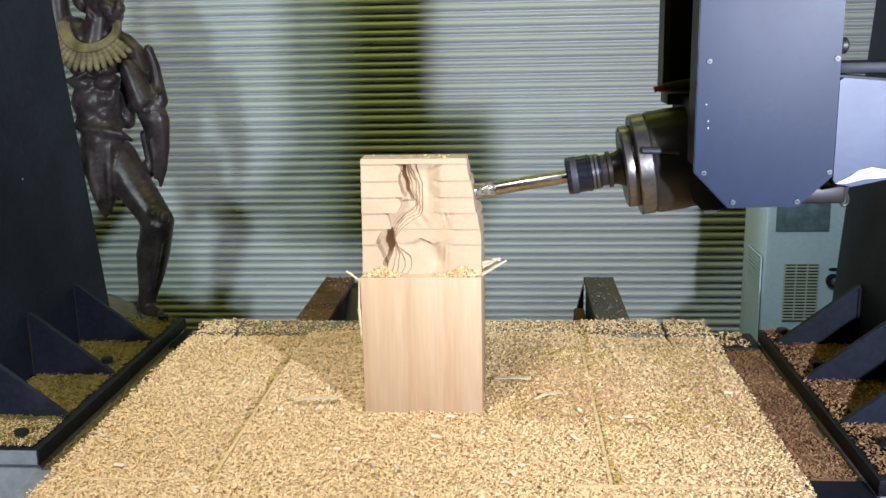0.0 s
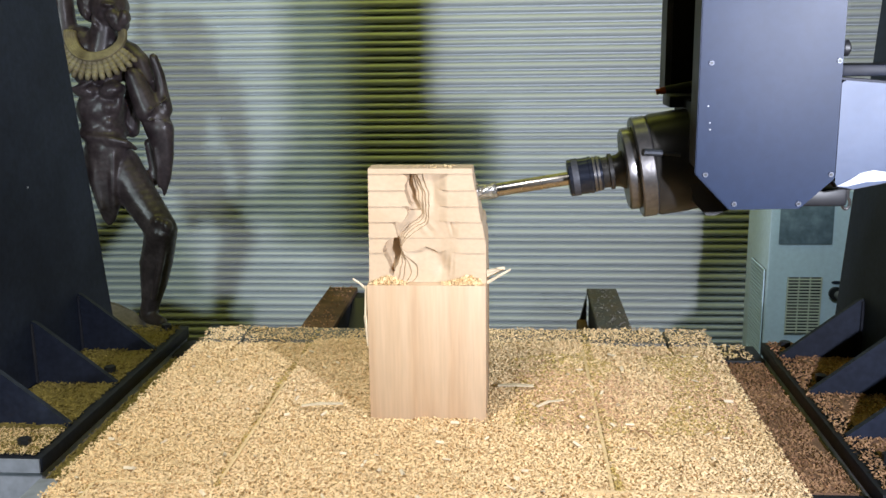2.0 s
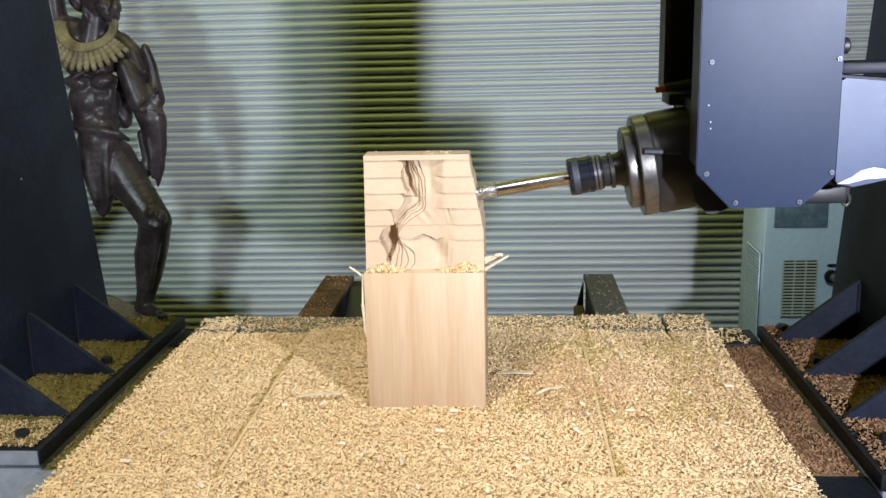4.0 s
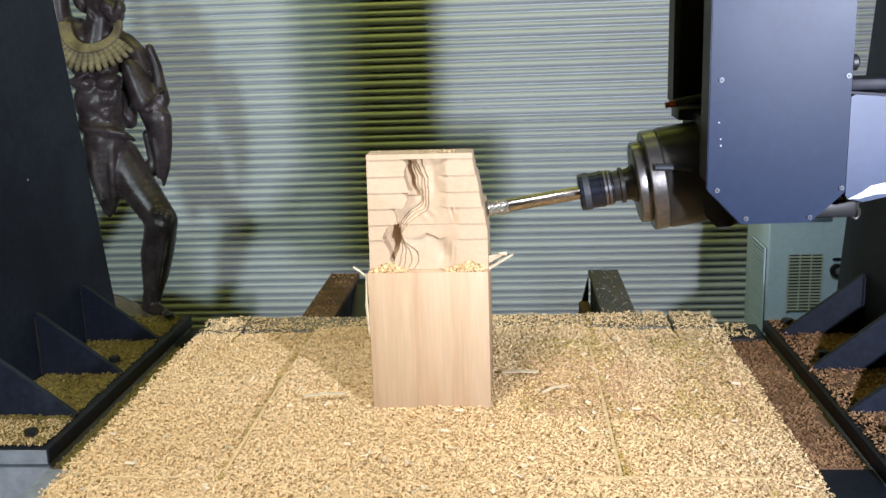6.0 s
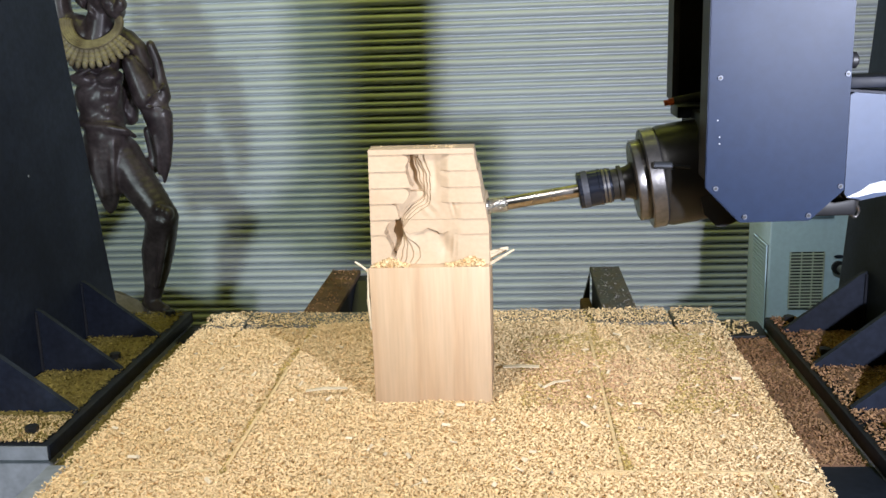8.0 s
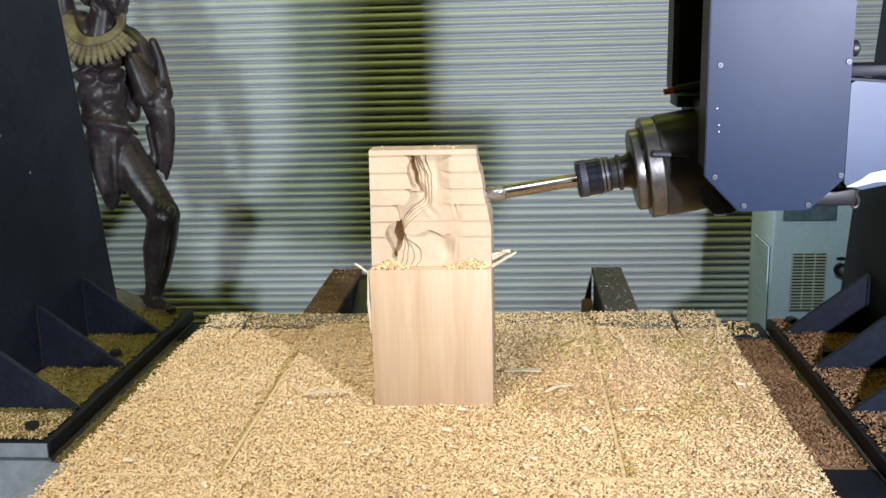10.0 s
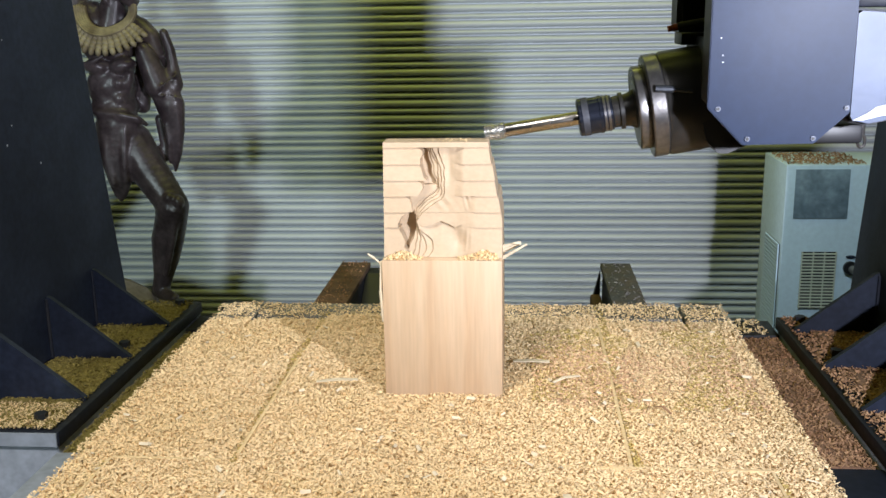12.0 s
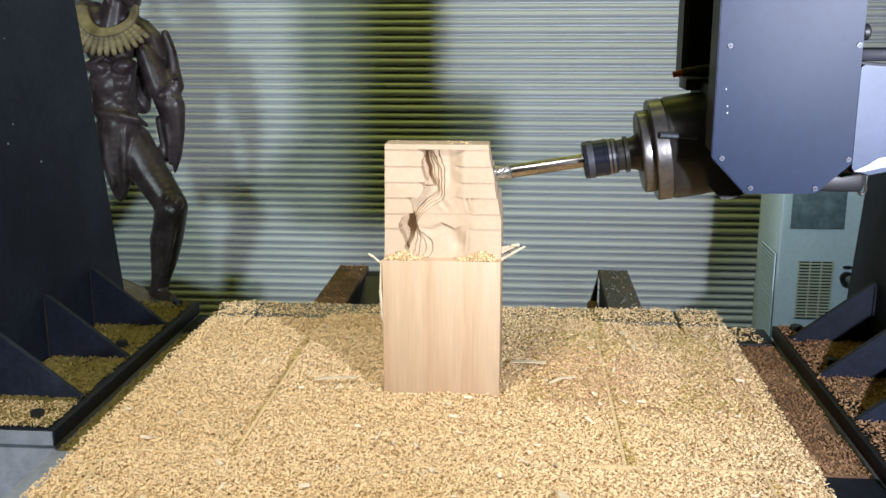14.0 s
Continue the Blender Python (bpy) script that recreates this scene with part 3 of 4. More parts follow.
for p, q, w in (((-0.047, 1.50, 1.128), (-0.018, 1.49, 1.137), 0.0035), ((-0.047, 1.50, 1.110), (-0.008, 1.48, 1.135), 0.003), ((-0.018, 1.49, 1.137), (-0.030, 1.495, 1.136), 0.003), ((-0.047, 1.52, 1.118), (-0.020, 1.51, 1.130), 0.005)):
    b = rod(B(), p, q, w, w * 0.5, 6)
    bmesh.ops.scale(b, vec=(1, 0.5, 1), space=Matrix.Translation(-Vector(p)), verts=b.verts[:])
    part("splinter", b, M_SPL, block, "torn splinter hanging off the edge")


def pile(x0, x1, peak, n, seed, z=ZL, y0=1.4415, y1=1.456, h=0.012):
    def place(r):
        x = r.triangular(x0, x1, peak)
        y = r.uniform(y0, y1)
        t = max(0.0, 1 - abs(x - peak) / max(peak - x0, x1 - peak))
        return x, y, z + 0.001 + h * t * r.random() * min(1, (y - y0) / 0.006 + 0.2)
    return tagged(chips("chip_pile", n, place, 0.0050 if h > 0.005 else 0.0034, M_CHIP, seed, 0.8), "small heap of fresh chips on the block's ledge", "wood chips", "chip heaps", kind="stuff")


ROOT.append(pile(-0.229, -0.170, -0.200, 460, 31))
ROOT.append(pile(-0.118, -0.050, -0.072, 460, 32))
ROOT.append(pile(-0.222, -0.072, -0.110, 46, 33, z=ZTOP - 0.0015, y0=1.444, y1=1.484, h=0.001))


def strip(name, label, pts, w, m):
    b = B()
    prev = None
    for k, (x, y, z) in enumerate(pts):
        t = Vector(pts[min(k + 1, len(pts) - 1)]) - Vector(pts[max(k - 1, 0)])
        s = Vector((-t.y, t.x, 0)).normalized() * w * 1.15 * (0.35 if k in (0, len(pts) - 1) else 0.5)
        row = [b.verts.new(Vector((x, y, z + (0.0035 if x < 0.13 else -0.004))) + o) for o in (s, -s, -s - Vector((0, 0, 0.0015)), s - Vector((0, 0, 0.0015)))]
        if prev:
            for i in range(4):
                b.faces.new((prev[i], prev[(i + 1) % 4], row[(i + 1) % 4], row[i]))
        prev = row
    ROOT.append(tagged(part(name, b, m), label, "wood shaving", "shavings"))


strip("wood_shaving", "long flat pale wood strip lying on chips", [(-0.030, 1.575, 0.905), (0.0, 1.573, 0.907), (0.032, 1.574, 0.905)], 0.011, M_SPL)
strip("wood_shaving", "long flat pale wood strip lying on chips", [(-0.352, 1.470, 0.904), (-0.320, 1.474, 0.907), (-0.285, 1.482, 0.904)], 0.009, M_SPL)
strip("wood_shaving", "thin pale wood strip lying on chips", [(0.035, 1.480, 0.904), (0.055, 1.497, 0.907), (0.080, 1.512, 0.904)], 0.006, M_SPL)
strip("wood_shaving", "dark curled wood sliver lying on chips", [(0.190, 1.405, 0.904), (0.199, 1.392, 0.910), (0.209, 1.375, 0.906)], 0.004, M_CHIPD)
strip("wood_shaving", "pale wood strip lying on chips", [(0.040, 1.105, 0.904), (0.043, 1.085, 0.908), (0.050, 1.060, 0.905)], 0.010, M_SPL)

# ---- spindle head ----
head = thing("spindle_head", "five axis milling head with blue grey cover plates", "milling head")
TY = 1.500
AX = Vector((0.9871, 0, 0.1600))
TIP = Vector((-0.0560, TY, 1.2440))
PY = 1.340
outline = [(0.2485, 2.30), (0.2485, 1.2960), (0.2965, 1.2460), (0.3910, 1.2475), (0.4350, 1.2890), (0.4370, 2.30)]
cover = prism(B(), outline, "y", PY, PY + 0.006)
bmesh.ops.bevel(cover, geom=[e for e in cover.edges], offset=0.0012, segments=2, affect="EDGES")
front = part("cover_plate", cover, M_PANEL, head, "smooth blue grey enamelled cover plate")
for x, z in ((0.264, 1.445), (0.430, 1.446), (0.2625, 1.2950), (0.4295, 1.2950), (0.303, 1.2545), (0.389, 1.2550), (0.264, 1.60), (0.431, 1.60)):
    b = B()
    rod(b, (x, PY + 0.001, z), (x, PY - 0.0022, z), 0.0040, 0.0033, 16)
    sc = part("screw", b, M_SCREW, front)
    # flat black disc paints in the socket's shade; no hollow is cut
    part("screw_socket", rod(B(), (x, PY - 0.0024, z), (x, PY - 0.0030, z), 0.0022, seg=6), M_BLACK, sc)
for x, z in ((0.2625, 1.388), (0.2655, 1.3655), (0.2660, 1.3565)):
    part("paint_chip", rod(B(), (x, PY + 0.0005, z), (x, PY - 0.0006, z), 0.0010, seg=7), M_WHITE, front, "small chip in the paint")
inner = [(x + (0.006 if x < 0.3 else -0.006), z + 0.006) for x, z in outline]
part("front_cheek", prism(B(), inner, "y", PY + 0.007, PY + 0.085), M_PEDGE, head, "grey front fork cheek")
part("rear_cheek", prism(B(), [(0.243, 2.30), (0.243, 1.395), (0.262, 1.375), (0.378, 1.30), (0.378, 2.30)], "y", 1.605, 1.66), M_PEDGE, head, "grey rear fork cheek")
part("fork_back", box(B(), 0.30, 0.396, 1.43, 1.597, 1.42, 2.30), M_BLACK, head)
# thin black sheet stands in for the shade between the fork cheeks
part("fork_gap_shade", box(B(), 0.2515, 0.299, 1.598, 1.603, 1.398, 2.30), M_BLACK, head)
part("pivot_housing", prism(B(), [(0.262, 1.385), (0.250, 1.30), (0.266, 1.240), (0.284, 1.222), (0.296, 1.222), (0.36, 1.250), (0.396, 1.28), (0.396, 1.385)], "y", 1.428, 1.60), M_BLACK, head)
part("spindle_body", lathe(B(), TIP, AX, [(0.270, 0.0755), (0.276, 0.0775), (0.315, 0.0775), (0.322, 0.0765), (0.40, 0.0765)], 56), M_SPIN, head, "black cast spindle housing")
part("rear_flange", lathe(B(), TIP, AX, [(0.2470, 0.0745), (0.2490, 0.0770), (0.2675, 0.0770), (0.2695, 0.0755)], 56), M_DULL, head, "brushed steel flange")
part("front_flange", lathe(B(), TIP, AX, [(0.2290, 0.0585), (0.2315, 0.0625), (0.2440, 0.0630), (0.2465, 0.0620)], 56), M_DULL, head, "brushed steel flange")
part("nose", lathe(B(), TIP, AX, [(0.196, 0.0235), (0.2060, 0.0240), (0.2065, 0.0275), (0.2120, 0.0275), (0.2125, 0.0240), (0.2200, 0.0250), (0.2285, 0.0300)], 40), M_SPIN, head)
nut = part("collet_nut", lathe(B(), TIP, AX, [(0.1430, 0.0190), (0.1432, 0.0250), (0.1450, 0.0285), (0.1600, 0.0285), (0.1605, 0.0278), (0.1750, 0.0278), (0.1760, 0.0285), (0.1800, 0.0285), (0.1810, 0.0268), (0.1950, 0.0262)], 48), M_NUT, head, "glossy blued collet nut")
part("nut_band", lathe(B(), TIP, AX, [(0.1500, 0.0288), (0.1595, 0.0288)], 48), M_BAND, nut)
for s in (0.182, 0.188):
    part("nut_ring", lathe(B(), TIP, AX, [(s, 0.0274), (s + 0.0035, 0.0274)], 48), M_DULL, nut, "bare steel ring")
part("tool_shank", lathe(B(), TIP, AX, [(0.030, 0.0096), (0.032, 0.0104), (0.1440, 0.0104)], 32), M_STEEL, head, "polished steel tool shank")


def cutter():
    bm = B()
    seg, n = 36, 14
    a, b = Vector((0, 1, 0)), AX.cross(Vector((0, 1, 0))).normalized()
    rings = []
    for k in range(n + 1):
        s = k / n * 0.032
        ring = []
        for i in range(seg):
            th = 2 * math.pi * i / seg
            r = 0.0128 * (0.82 + 0.18 * abs(math.cos(1.5 * th + s * 120)))
            ring.append(bm.verts.new(TIP + AX * s + (a * math.cos(th) + b * math.sin(th)) * r))
        rings.append(ring)
    for u, v in zip(rings, rings[1:]):
        for i in range(seg):
            bm.faces.new((u[i], u[(i + 1) % seg], v[(i + 1) % seg], v[i]))
    bm.faces.new(rings[0][::-1])
    bm.faces.new(rings[-1])
    return bm


part("cutter", cutter(), M_CUTTER, head, "fast spinning fluted steel cutter")
pin = B()
c = TIP + AX * 0.262 + Vector((0, -0.074, 0.030))
rod(pin, c, c + Vector((0.040, -0.002, -0.004)), 0.0032, 0.0026, 10)
rod(pin, c + Vector((-0.012, 0, 0)), c + Vector((0.014, -0.001, -0.001)), 0.0055, seg=10)
part("locking_pin", pin, M_BOLT, head, "small steel locking pin")
fit = B()
rod(fit, (0.2245, 1.520, 1.398), (0.232, 1.520, 1.3995), 0.0055, seg=12)
rod(fit, (0.218, 1.520, 1.3965), (0.2245, 1.520, 1.398), 0.0048, 0.0042, 12)
hose = part("hose_fitting", fit, M_ORANGE, head, "orange plastic hose fitting")
part("hose", rod(B(), (0.2325, 1.520, 1.4000), (0.285, 1.525, 1.409), 0.0058, seg=12), M_HOSE, hose)
part("fitting_block", box(B(), 0.240, 0.300, 1.53, 1.60, 1.372, 1.390, 0.002), M_PEDGE, head)
knob_b = lathe(B(), (0.437, 1.365, 1.462), (1, 0, 0), [(0, 0.008), (0.004, 0.011), (0.010, 0.011), (0.013, 0.007)], 20)
part("stop_knob", knob_b, M_BLACK, head, "small black knob")
# swivel motor cover behind the front cheek
AY, SC = 1.352, 0.947
arm = []
for cx, cz, a0 in ((0.5405, 1.3840, 0), (0.4700, 1.3905, 90)):
    arm += [(cx + 0.0250 * math.cos(radians(a0 + k * 15)), cz + 0.0250 * math.sin(radians(a0 + k * 15))) for k in range(7)]
arm += [(0.4640, 1.4160), (0.4640, 1.2700), (0.468, 1.2640), (0.490, 1.2600)]
arm += [(0.5370 + 0.029 * math.cos(radians(-70 + k * 14)), 1.2990 + 0.029 * math.sin(radians(-70 + k * 14))) for k in range(6)]
arm = [(x * SC, 1.5 - (1.5 - z) * SC) for x, z in arm]
ab = prism(B(), arm, "y", AY, 1.420)
mc = part("motor_cover", ab, M_ARM, head, "pale blue enamelled rounded motor cover")
rim = []
for x, z in arm:
    d = Vector((x - 0.475, z - 1.344)).normalized() * 0.0035
    rim.append((x + d.x, z + d.y))
part("cover_rim", prism(B(), rim, "y", AY + 0.012, 1.418), M_NAVY2, mc, "dark rim behind the cover")
part("cover_lid", box(B(), 0.4395, 0.540, AY + 0.006, 1.425, 1.4243, 1.4404, 0.004), M_NAVY2, mc, "dark grey lid")
part("cover_belly", box(B(), 0.40, 0.482, 1.42, 1.52, 1.236, 1.2640, 0.006), M_BLACK, mc, "black underside")
part("bracket", box(B(), 0.3965, 0.4150, 1.430, 1.500, 1.305, 1.70, 0.003), M_NAVY, head)
tape = B()
tp = [(0.552, 1.2215), (0.575, 1.2330), (0.590, 1.2440), (0.612, 1.2490), (0.640, 1.2440), (0.652, 1.2370), (0.640, 1.2320), (0.622, 1.2300), (0.600, 1.2290), (0.570, 1.2215)]
prism(tape, [(x * 0.80, 1.5 - (1.5 - z) * 0.80) for x, z in tp], "y", AY - 0.0022, AY - 0.0004)
part("tape_patch", tape, M_WHITE, mc, "torn white tape patch")
hook = B()
rod(hook, (0.496, 1.470, 1.2600), (0.496, 1.470, 1.2420), 0.0042, seg=10)
for k in range(12):
    a, b = k * math.pi / 6, (k + 1) * math.pi / 6
    rod(hook, (0.496 + 0.0055 * math.cos(a), 1.470, 1.2330 + 0.009 * math.sin(a)), (0.496 + 0.0055 * math.cos(b), 1.470, 1.2330 + 0.009 * math.sin(b)), 0.0024, seg=8)
part("lifting_eye", hook, M_DULL, head)

# ---- chiller cabinet ----
ch = thing("chiller_cabinet", "pale grey blue cooling unit cabinet with vent grilles", "cooling unit")
CX0, CX1, CY0, CY1, CZ = 0.862, 1.30, 3.300, 3.60, 0.974
part("cabinet_body", box(B(), CX0, CX1, CY0, CY1, 0.0, CZ, 0.004), M_CHIL, ch)
part("label_panel", box(B(), 0.893, 1.070, CY0 - 0.004, CY0 - 0.0005, 0.793, 0.960, 0.001), M_CHILP, ch, "dark grey smeared instruction panel")
# flat black sheet paints the shade behind the grille slats
part("grille_dark_sheet", box(B(), 0.930, 1.045, CY0 - 0.0035, CY0 - 0.0005, 0.478, 0.677), M_BLACK, ch)
slat_me = to_mesh("grille_slat", box(B(), -0.0175, 0.0175, -0.003, 0.003, -0.0019, 0.0019), M_SLAT, 0)
for r in range(18):
    for cidx in range(3):
        piece("grille_slat", slat_me, ch, pose(0.950 + 0.0375 * cidx, CY0 - 0.007, 0.4835 + 0.0110 * r, 8))
for x in (0.9312, 0.9688, 1.0063, 1.0438):
    part("grille_bar", box(B(), x - 0.0016, x + 0.0016, CY0 - 0.009, CY0 - 0.0036, 0.478, 0.677), M_SLAT, ch)
# flat black sheet paints the shade behind the side mesh
part("side_dark_sheet", box(B(), CX0 - 0.0035, CX0 - 0.0005, 3.315, 3.500, 0.18, 0.700), M_BLACK, ch)
bar_v = to_mesh("mesh_bar", box(B(), -0.002, 0.002, -0.0032, 0.0032, 0, 0.52), M_CHIL, 0)
for k in range(11):
    piece("mesh_bar", bar_v, ch, pose(CX0 - 0.006, 3.318 + 0.018 * k, 0.18))
bar_h = to_mesh("mesh_bar", box(B(), -0.0022, 0.0022, 0, 0.185, -0.0028, 0.0028), M_CHIL, 0)
for k in range(40):
    piece("mesh_bar", bar_h, ch, pose(CX0 - 0.0062, 3.315, 0.185 + 0.0131 * k))
kn = B()
rod(kn, (1.094, CY0, 0.621), (1.094, CY0 - 0.012, 0.621), 0.0235, seg=28)
knob = part("drain_valve", kn, M_BLACK, ch, "black round drain fitting")
part("valve_tap", rod(B(), (1.098, CY0 - 0.012, 0.620), (1.104, CY0 - 0.045, 0.612), 0.0135, 0.012, 20), M_GREY, knob)
ov = rod(B(), (0, 0, 0), (0, -0.003, 0), 0.0165, seg=24)
bmesh.ops.scale(ov, vec=(1, 1, 0.36), verts=ov.verts[:])
bmesh.ops.translate(ov, vec=(1.094, CY0, 0.659), verts=ov.verts[:])
part("slot_badge", ov, M_NAVY, ch)


# ---- statue ----
def unit_ball(level):
    bm = B()
    bmesh.ops.create_icosphere(bm, subdivisions=level, radius=1)
    out = [v.co.copy() for v in bm.verts], [[v.index for v in fc.verts] for fc in bm.faces]
    bm.free()
    return out


BALL = unit_ball(2)


def ball(bm, c, r, rot=(0, 0, 0)):
    m = Matrix.Translation(c) @ Euler([radians(a) for a in rot]).to_matrix().to_4x4() @ Matrix.Diagonal((*r, 1))
    vs = [bm.verts.new(m @ co) for co in BALL[0]]
    for fc in BALL[1]:
        bm.faces.new([vs[i] for i in fc])


def limb(bm, pts):
    """A limb through (x, y, z, radius, flatness) rows, in overlapping balls."""
    for (x0, y0, z0, r0, f0), (x1, y1, z1, r1, f1) in zip(pts, pts[1:]):
        n = max(2, int((Vector((x1 - x0, y1 - y0, z1 - z0)).length) / (min(r0, r1) * 0.35)))
        for k in range(n + 1):
            t = k / n
            r, f = 1.06 * (r0 + (r1 - r0) * t), f0 + (f1 - f0) * t
            ball(bm, (x0 + (x1 - x0) * t, y0 + (y1 - y0) * t, z0 + (z1 - z0) * t), (r, r * f, r))


def statue():
    """A standing carved figure: one arm raised, the other in a hollow hanging sleeve."""
    bm = B()
    # head, neck
    ball(bm, (-1.599, 3.850, 1.625), (0.076, 0.085, 0.083), (0, 0, 0))
    ball(bm, (-1.545, 3.800, 1.559), (0.039, 0.045, 0.032), (0, 20, 0))
    ball(bm, (-1.536, 3.795, 1.537), (0.023, 0.03, 0.016), (0, 10, 0))
    ball(bm, (-1.508, 3.775, 1.588), (0.018, 0.03, 0.030), (0, -15, 0))
    ball(bm, (-1.514, 3.765, 1.573), (0.023, 0.018, 0.007), (0, 12, 0))
    ball(bm, (-1.521, 3.768, 1.559), (0.021, 0.018, 0.007), (0, 12, 0))
    ball(bm, (-1.562, 3.780, 1.589), (0.032, 0.03, 0.032), (0, 0, 0))
    ball(bm, (-1.690, 3.880, 1.641), (0.051, 0.07, 0.078), (0, 0, 0))
    ball(bm, (-1.689, 3.830, 1.598), (0.014, 0.025, 0.030), (0, -10, 0))
    ball(bm, (-1.572, 3.765, 1.631), (0.030, 0.02, 0.009), (0, 5, 0))
    ball(bm, (-1.643, 3.810, 1.561), (0.016, 0.03, 0.037), (0, -20, 0))
    limb(bm, [(-1.630, 3.850, 1.539, 0.051, 1.0), (-1.652, 3.850, 1.447, 0.062, 1.0)])
    ball(bm, (-1.739, 3.870, 1.503), (0.069, 0.065, 0.055), (0, 0, 0))
    ball(bm, (-1.602, 3.870, 1.482), (0.060, 0.06, 0.039), (0, 0, 0))
    # chest, belly, hips
    ball(bm, (-1.676, 3.870, 1.385), (0.115, 0.09, 0.092), (0, 0, 0))
    ball(bm, (-1.664, 3.880, 1.451), (0.111, 0.075, 0.060), (0, 0, 0))
    ball(bm, (-1.706, 3.850, 1.466), (0.069, 0.06, 0.055), (0, 0, 0))
    ball(bm, (-1.703, 3.810, 1.299), (0.058, 0.055, 0.035), (0, 8, 0))
    ball(bm, (-1.600, 3.810, 1.302), (0.055, 0.055, 0.035), (0, -8, 0))
    ball(bm, (-1.671, 3.850, 1.220), (0.104, 0.085, 0.097), (0, 0, 0))
    ball(bm, (-1.677, 3.795, 1.233), (0.028, 0.026, 0.028), (0, 0, 0))
    ball(bm, (-1.619, 3.795, 1.235), (0.028, 0.026, 0.028), (0, 0, 0))
    ball(bm, (-1.682, 3.798, 1.172), (0.028, 0.026, 0.030), (0, 0, 0))
    ball(bm, (-1.623, 3.798, 1.174), (0.028, 0.026, 0.030), (0, 0, 0))
    ball(bm, (-1.580, 3.815, 1.244), (0.018, 0.03, 0.051), (0, 12, 0))
    ball(bm, (-1.668, 3.850, 1.133), (0.101, 0.085, 0.065), (0, 0, 0))
    ball(bm, (-1.665, 3.860, 1.036), (0.108, 0.085, 0.083), (0, 0, 0))
    limb(bm, [(-1.783, 3.790, 1.303, 0.010, 1.0), (-1.701, 3.755, 1.320, 0.010, 1.0), (-1.641, 3.760, 1.349, 0.010, 1.0)])
    limb(bm, [(-1.768, 3.800, 1.132, 0.013, 1.0), (-1.691, 3.765, 1.120, 0.013, 1.0), (-1.608, 3.758, 1.113, 0.014, 1.0), (-1.551, 3.785, 1.096, 0.013, 1.0), (-1.534, 3.830, 1.066, 0.010, 1.0)])
    limb(bm, [(-1.706, 3.770, 1.106, 0.008, 1.0), (-1.608, 3.755, 1.098, 0.008, 1.0), (-1.541, 3.790, 1.078, 0.008, 1.0)])
    # loincloth with hanging folds
    limb(bm, [(-1.647, 3.820, 1.068, 0.088, 0.8), (-1.653, 3.805, 0.990, 0.074, 0.7), (-1.657, 3.790, 0.934, 0.062, 0.55), (-1.648, 3.785, 0.854, 0.051, 0.45), (-1.651, 3.790, 0.795, 0.030, 0.5), (-1.658, 3.800, 0.760, 0.009, 0.6)])
    limb(bm, [(-1.676, 3.772, 1.047, 0.018, 1.0), (-1.684, 3.767, 0.938, 0.018, 1.0), (-1.664, 3.762, 0.835, 0.014, 1.0)])
    limb(bm, [(-1.606, 3.772, 1.046, 0.018, 1.0), (-1.613, 3.765, 0.938, 0.016, 1.0), (-1.614, 3.765, 0.846, 0.012, 1.0)])
    # bent leg in front
    limb(bm, [(-1.605, 3.850, 0.995, 0.076, 1.0), (-1.541, 3.830, 0.881, 0.074, 1.0), (-1.477, 3.810, 0.791, 0.067, 1.0), (-1.444, 3.800, 0.739, 0.065, 1.0)])
    ball(bm, (-1.398, 3.755, 0.764), (0.021, 0.03, 0.028), (0, -25, 0))
    ball(bm, (-1.437, 3.750, 0.782), (0.023, 0.025, 0.021), (0, -30, 0))
    ball(bm, (-1.419, 3.760, 0.726), (0.028, 0.03, 0.018), (0, 0, 0))
    limb(bm, [(-1.445, 3.800, 0.730, 0.065, 1.0), (-1.469, 3.830, 0.657, 0.065, 1.0), (-1.494, 3.850, 0.588, 0.066, 1.0), (-1.507, 3.850, 0.515, 0.056, 1.0), (-1.526, 3.850, 0.431, 0.040, 1.0), (-1.540, 3.850, 0.377, 0.037, 1.0)])
    limb(bm, [(-1.423, 3.765, 0.695, 0.016, 1.0), (-1.452, 3.780, 0.585, 0.014, 1.0), (-1.496, 3.800, 0.448, 0.012, 1.0)])
    limb(bm, [(-1.568, 3.880, 0.355, 0.030, 1.0), (-1.540, 3.850, 0.352, 0.030, 1.0), (-1.461, 3.780, 0.351, 0.021, 1.0)])
    # far leg, shoulders, raised arm
    limb(bm, [(-1.791, 3.880, 0.978, 0.065, 1.0), (-1.944, 3.880, 0.862, 0.058, 1.0), (-2.122, 3.880, 0.633, 0.046, 1.0), (-2.211, 3.880, 0.346, 0.035, 1.0)])
    limb(bm, [(-1.802, 3.880, 1.460, 0.055, 1.0), (-1.676, 3.880, 1.434, 0.062, 1.0), (-1.546, 3.880, 1.445, 0.044, 1.0), (-1.497, 3.870, 1.407, 0.035, 1.0)])
    limb(bm, [(-1.796, 3.870, 1.467, 0.055, 1.0), (-1.801, 3.870, 1.581, 0.046, 1.0), (-1.800, 3.870, 1.722, 0.039, 1.0)])
    limb(bm, [(-1.505, 3.870, 1.419, 0.035, 1.0), (-1.471, 3.860, 1.334, 0.030, 1.0)])
    limb(bm, [(-1.532, 3.900, 1.400, 0.039, 1.0), (-1.559, 3.920, 1.287, 0.035, 1.0), (-1.578, 3.920, 1.131, 0.030, 1.0)])
    limb(bm, [(-1.503, 3.900, 1.081, 0.021, 1.0), (-1.493, 3.900, 1.000, 0.021, 1.0), (-1.481, 3.890, 0.923, 0.016, 1.0)])
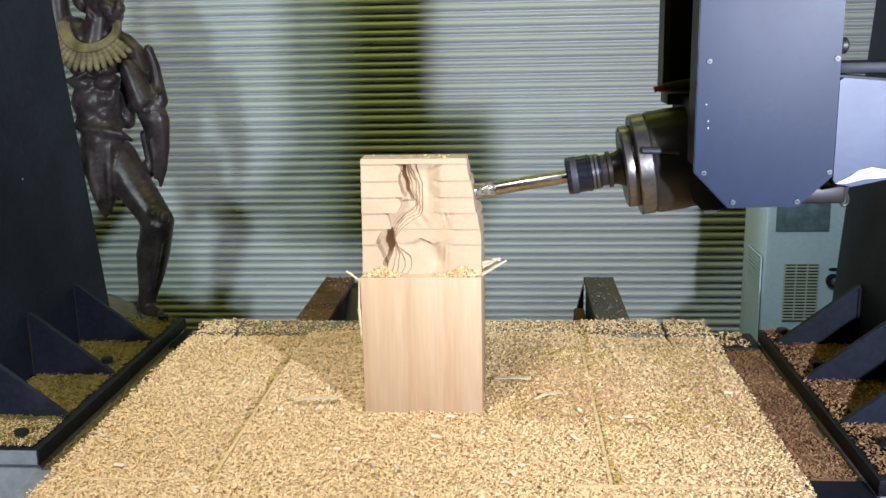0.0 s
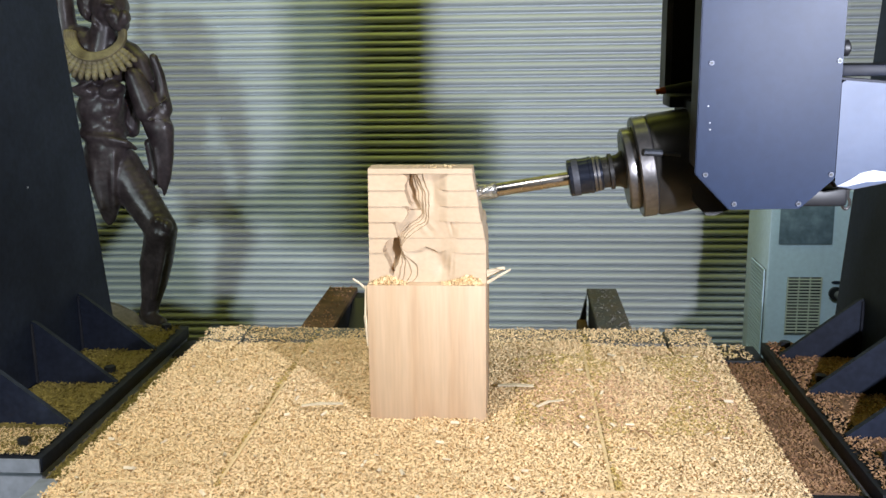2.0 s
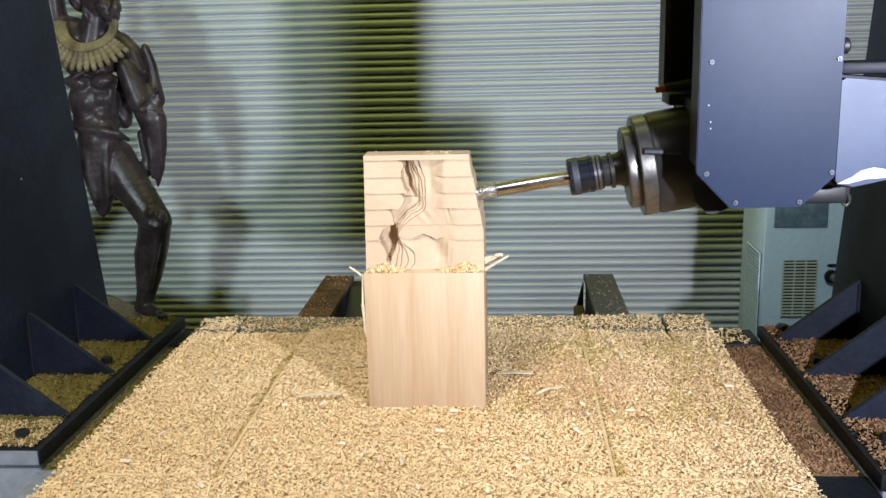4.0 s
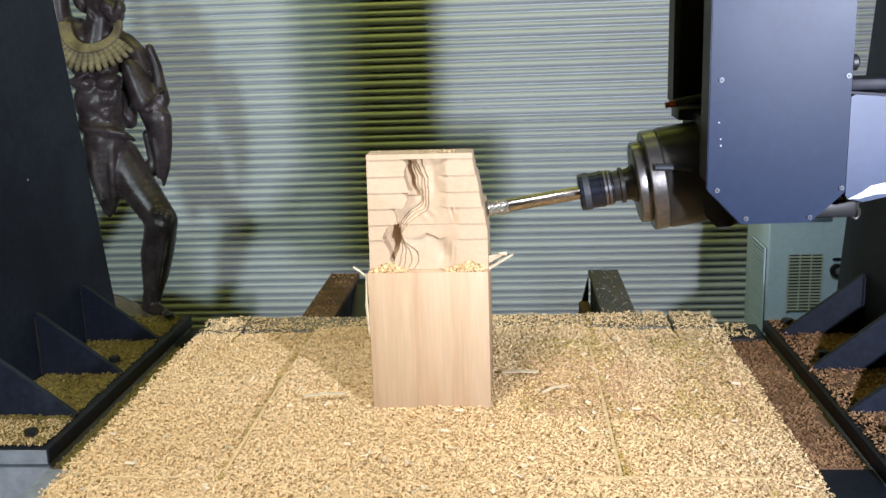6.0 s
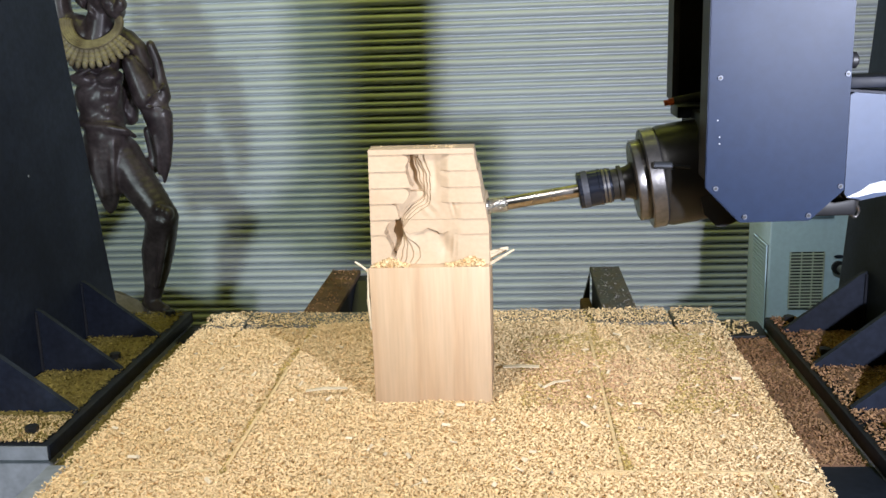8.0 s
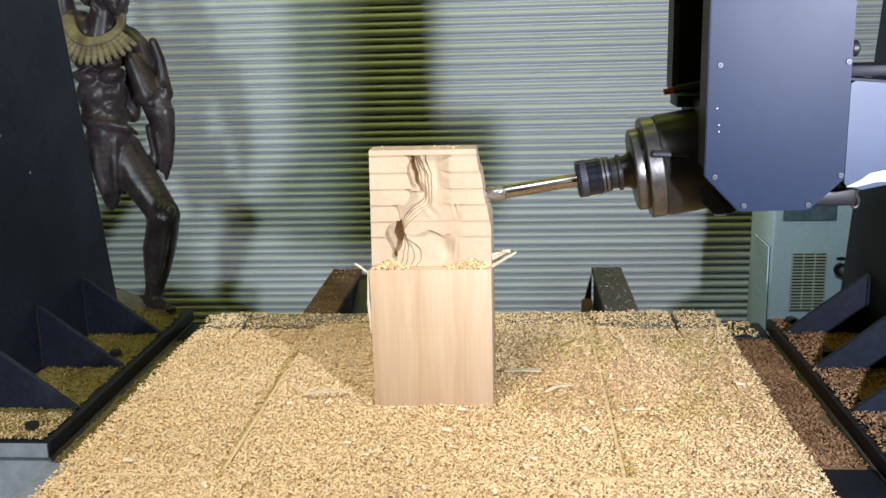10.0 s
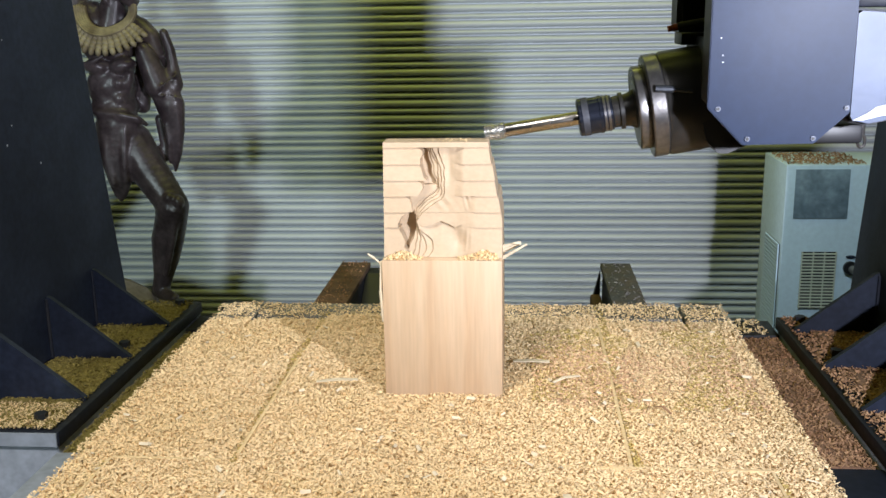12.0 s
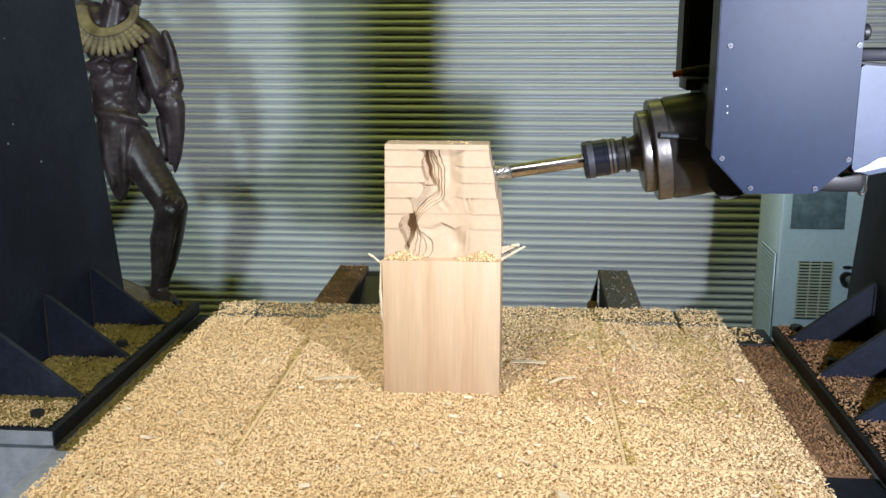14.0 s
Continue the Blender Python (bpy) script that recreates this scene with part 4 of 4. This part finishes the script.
    # hollow sleeve
    limb(bm, [(-1.513, 3.805, 1.361, 0.030, 1.0), (-1.490, 3.810, 1.297, 0.044, 1.0), (-1.464, 3.815, 1.221, 0.053, 1.0)])
    limb(bm, [(-1.432, 3.830, 1.427, 0.018, 1.0), (-1.415, 3.838, 1.357, 0.021, 1.0), (-1.406, 3.835, 1.290, 0.023, 1.0), (-1.402, 3.830, 1.223, 0.032, 1.0)])
    limb(bm, [(-1.483, 3.870, 1.407, 0.025, 1.0), (-1.464, 3.875, 1.288, 0.030, 1.0)])
    limb(bm, [(-1.456, 3.820, 1.225, 0.055, 0.7), (-1.426, 3.820, 1.146, 0.058, 0.7), (-1.413, 3.820, 1.048, 0.039, 0.7), (-1.415, 3.825, 0.956, 0.023, 0.8), (-1.430, 3.830, 0.876, 0.008, 1.0)])
    limb(bm, [(-1.463, 3.765, 1.200, 0.006, 1.0), (-1.415, 3.760, 1.235, 0.006, 1.0), (-1.380, 3.805, 1.269, 0.006, 1.0)])
    limb(bm, [(-1.454, 3.768, 1.182, 0.005, 1.0), (-1.398, 3.765, 1.191, 0.005, 1.0), (-1.364, 3.805, 1.163, 0.005, 1.0)])
    limb(bm, [(-1.441, 3.795, 1.070, 0.009, 1.0), (-1.434, 3.795, 0.990, 0.009, 1.0), (-1.443, 3.810, 0.912, 0.007, 1.0)])
    me_ob = part("statue", bm, M_STATUE, smooth=0)
    mod = me_ob.modifiers.new("blend", "REMESH")
    mod.mode, mod.voxel_size, mod.use_smooth_shade = "VOXEL", 0.0062, True
    sm = me_ob.modifiers.new("ease", "SMOOTH")
    sm.factor, sm.iterations = 0.5, 9
    me_ob.location.x = 0.003
    return me_ob


tagged(statue(), "dark lacquered wooden figure statue standing against the shutter", "statue")


def collar():
    """A feathered ruff of tapered leaves round the statue's neck."""
    bm = B()
    cx, cz, cy = -1.631, 1.522, 3.800
    for ring, (r0, r1, w) in enumerate(((0.082, 0.108, 0.030), (0.108, 0.176, 0.026))):
        n = (60, 15)[ring]
        for k in range(n):
            a = radians((178, 207)[ring] + (184, 116)[ring] * k / (n - 1))
            ca, sa = math.cos(a), math.sin(a)
            y = cy - 0.060 + 0.05 * abs(ca) ** 2 - ring * 0.012
            p = Vector((cx + r0 * ca * 1.12, y, cz + r0 * sa * 0.92))
            q = Vector((cx + r1 * ca * 1.12, y - 0.022, cz + r1 * sa * 0.92))
            for t in range(5):
                u = t / 4
                ball(bm, p.lerp(q, u), (w * (0.42 + 0.16 * math.sin(u * 3)), 0.013, (r1 - r0) * 0.26), (0, -math.degrees(math.atan2(ca, -sa)), 0))
    return bm


tagged(part("statue_collar", collar(), M_COLLAR), "tan feathered collar resting on the statue's shoulders", "collar")
pl = B()
ball(pl, (-1.790, 3.87, 0.0), (0.346, 0.26, 0.432), (0, 0, 0))
bmesh.ops.bisect_plane(pl, geom=pl.verts[:] + pl.edges[:] + pl.faces[:], plane_co=(0, 0, 0.0), plane_no=(0, 0, 1), clear_inner=True)
tagged(part("statue_plinth", pl, M_ROCK), "pale rounded wooden plinth under the statue", "plinth")


# ---- motion ----
TABLE = [(0, 0.0005), (0.5, -0.0008), (1, 0.0027), (1.5, 0.0212), (2, 0.0222), (2.5, 0.0183), (3, 0.0114), (3.2, 0.0104), (5.5, 0.0178), (6, -0.0016), (6.5, -0.0213), (7, -0.0045), (7.5, 0.0098), (8, 0.0062), (8.2, -0.0029), (10.5, -0.0104), (11, -0.0073), (11.5, -0.0044), (12, 0.0144), (12.5, 0.0424), (13, 0.0357), (13.5, 0.0376), (14, 0.0324)]
HEAD = [(0, 0, -0.0006), (0.5, -0.0058, 0.0268), (1, -0.0094, 0.0518), (1.5, -0.0091, 0.0459), (2, -0.0048, 0.0163), (2.5, 0.0010, -0.0111), (3, 0.0024, -0.0139), (3.2, -0.0004, -0.0072), (5.5, 0.0058, -0.0152), (6, 0.0114, -0.0375), (6.5, 0.0143, -0.0609), (7, 0.0113, -0.0635), (7.5, 0.0100, -0.0602), (8, 0.0069, -0.0403), (8.2, 0.0064, -0.0381), (10.5, -0.0037, -0.0059), (11, -0.0089, 0.0211), (11.5, -0.0140, 0.0508), (12, -0.0169, 0.0669), (12.5, -0.0152, 0.0601), (13, -0.0114, 0.0414), (13.5, -0.0100, 0.0286), (14, -0.0069, 0.0107)]


def motions():
    for ob in ROOT:
        walk(ob, [(t, pose(0, y, 0)) for t, y in TABLE])
    walk(head, [(t, pose(x, 0, z)) for t, x, z in HEAD])


motions()
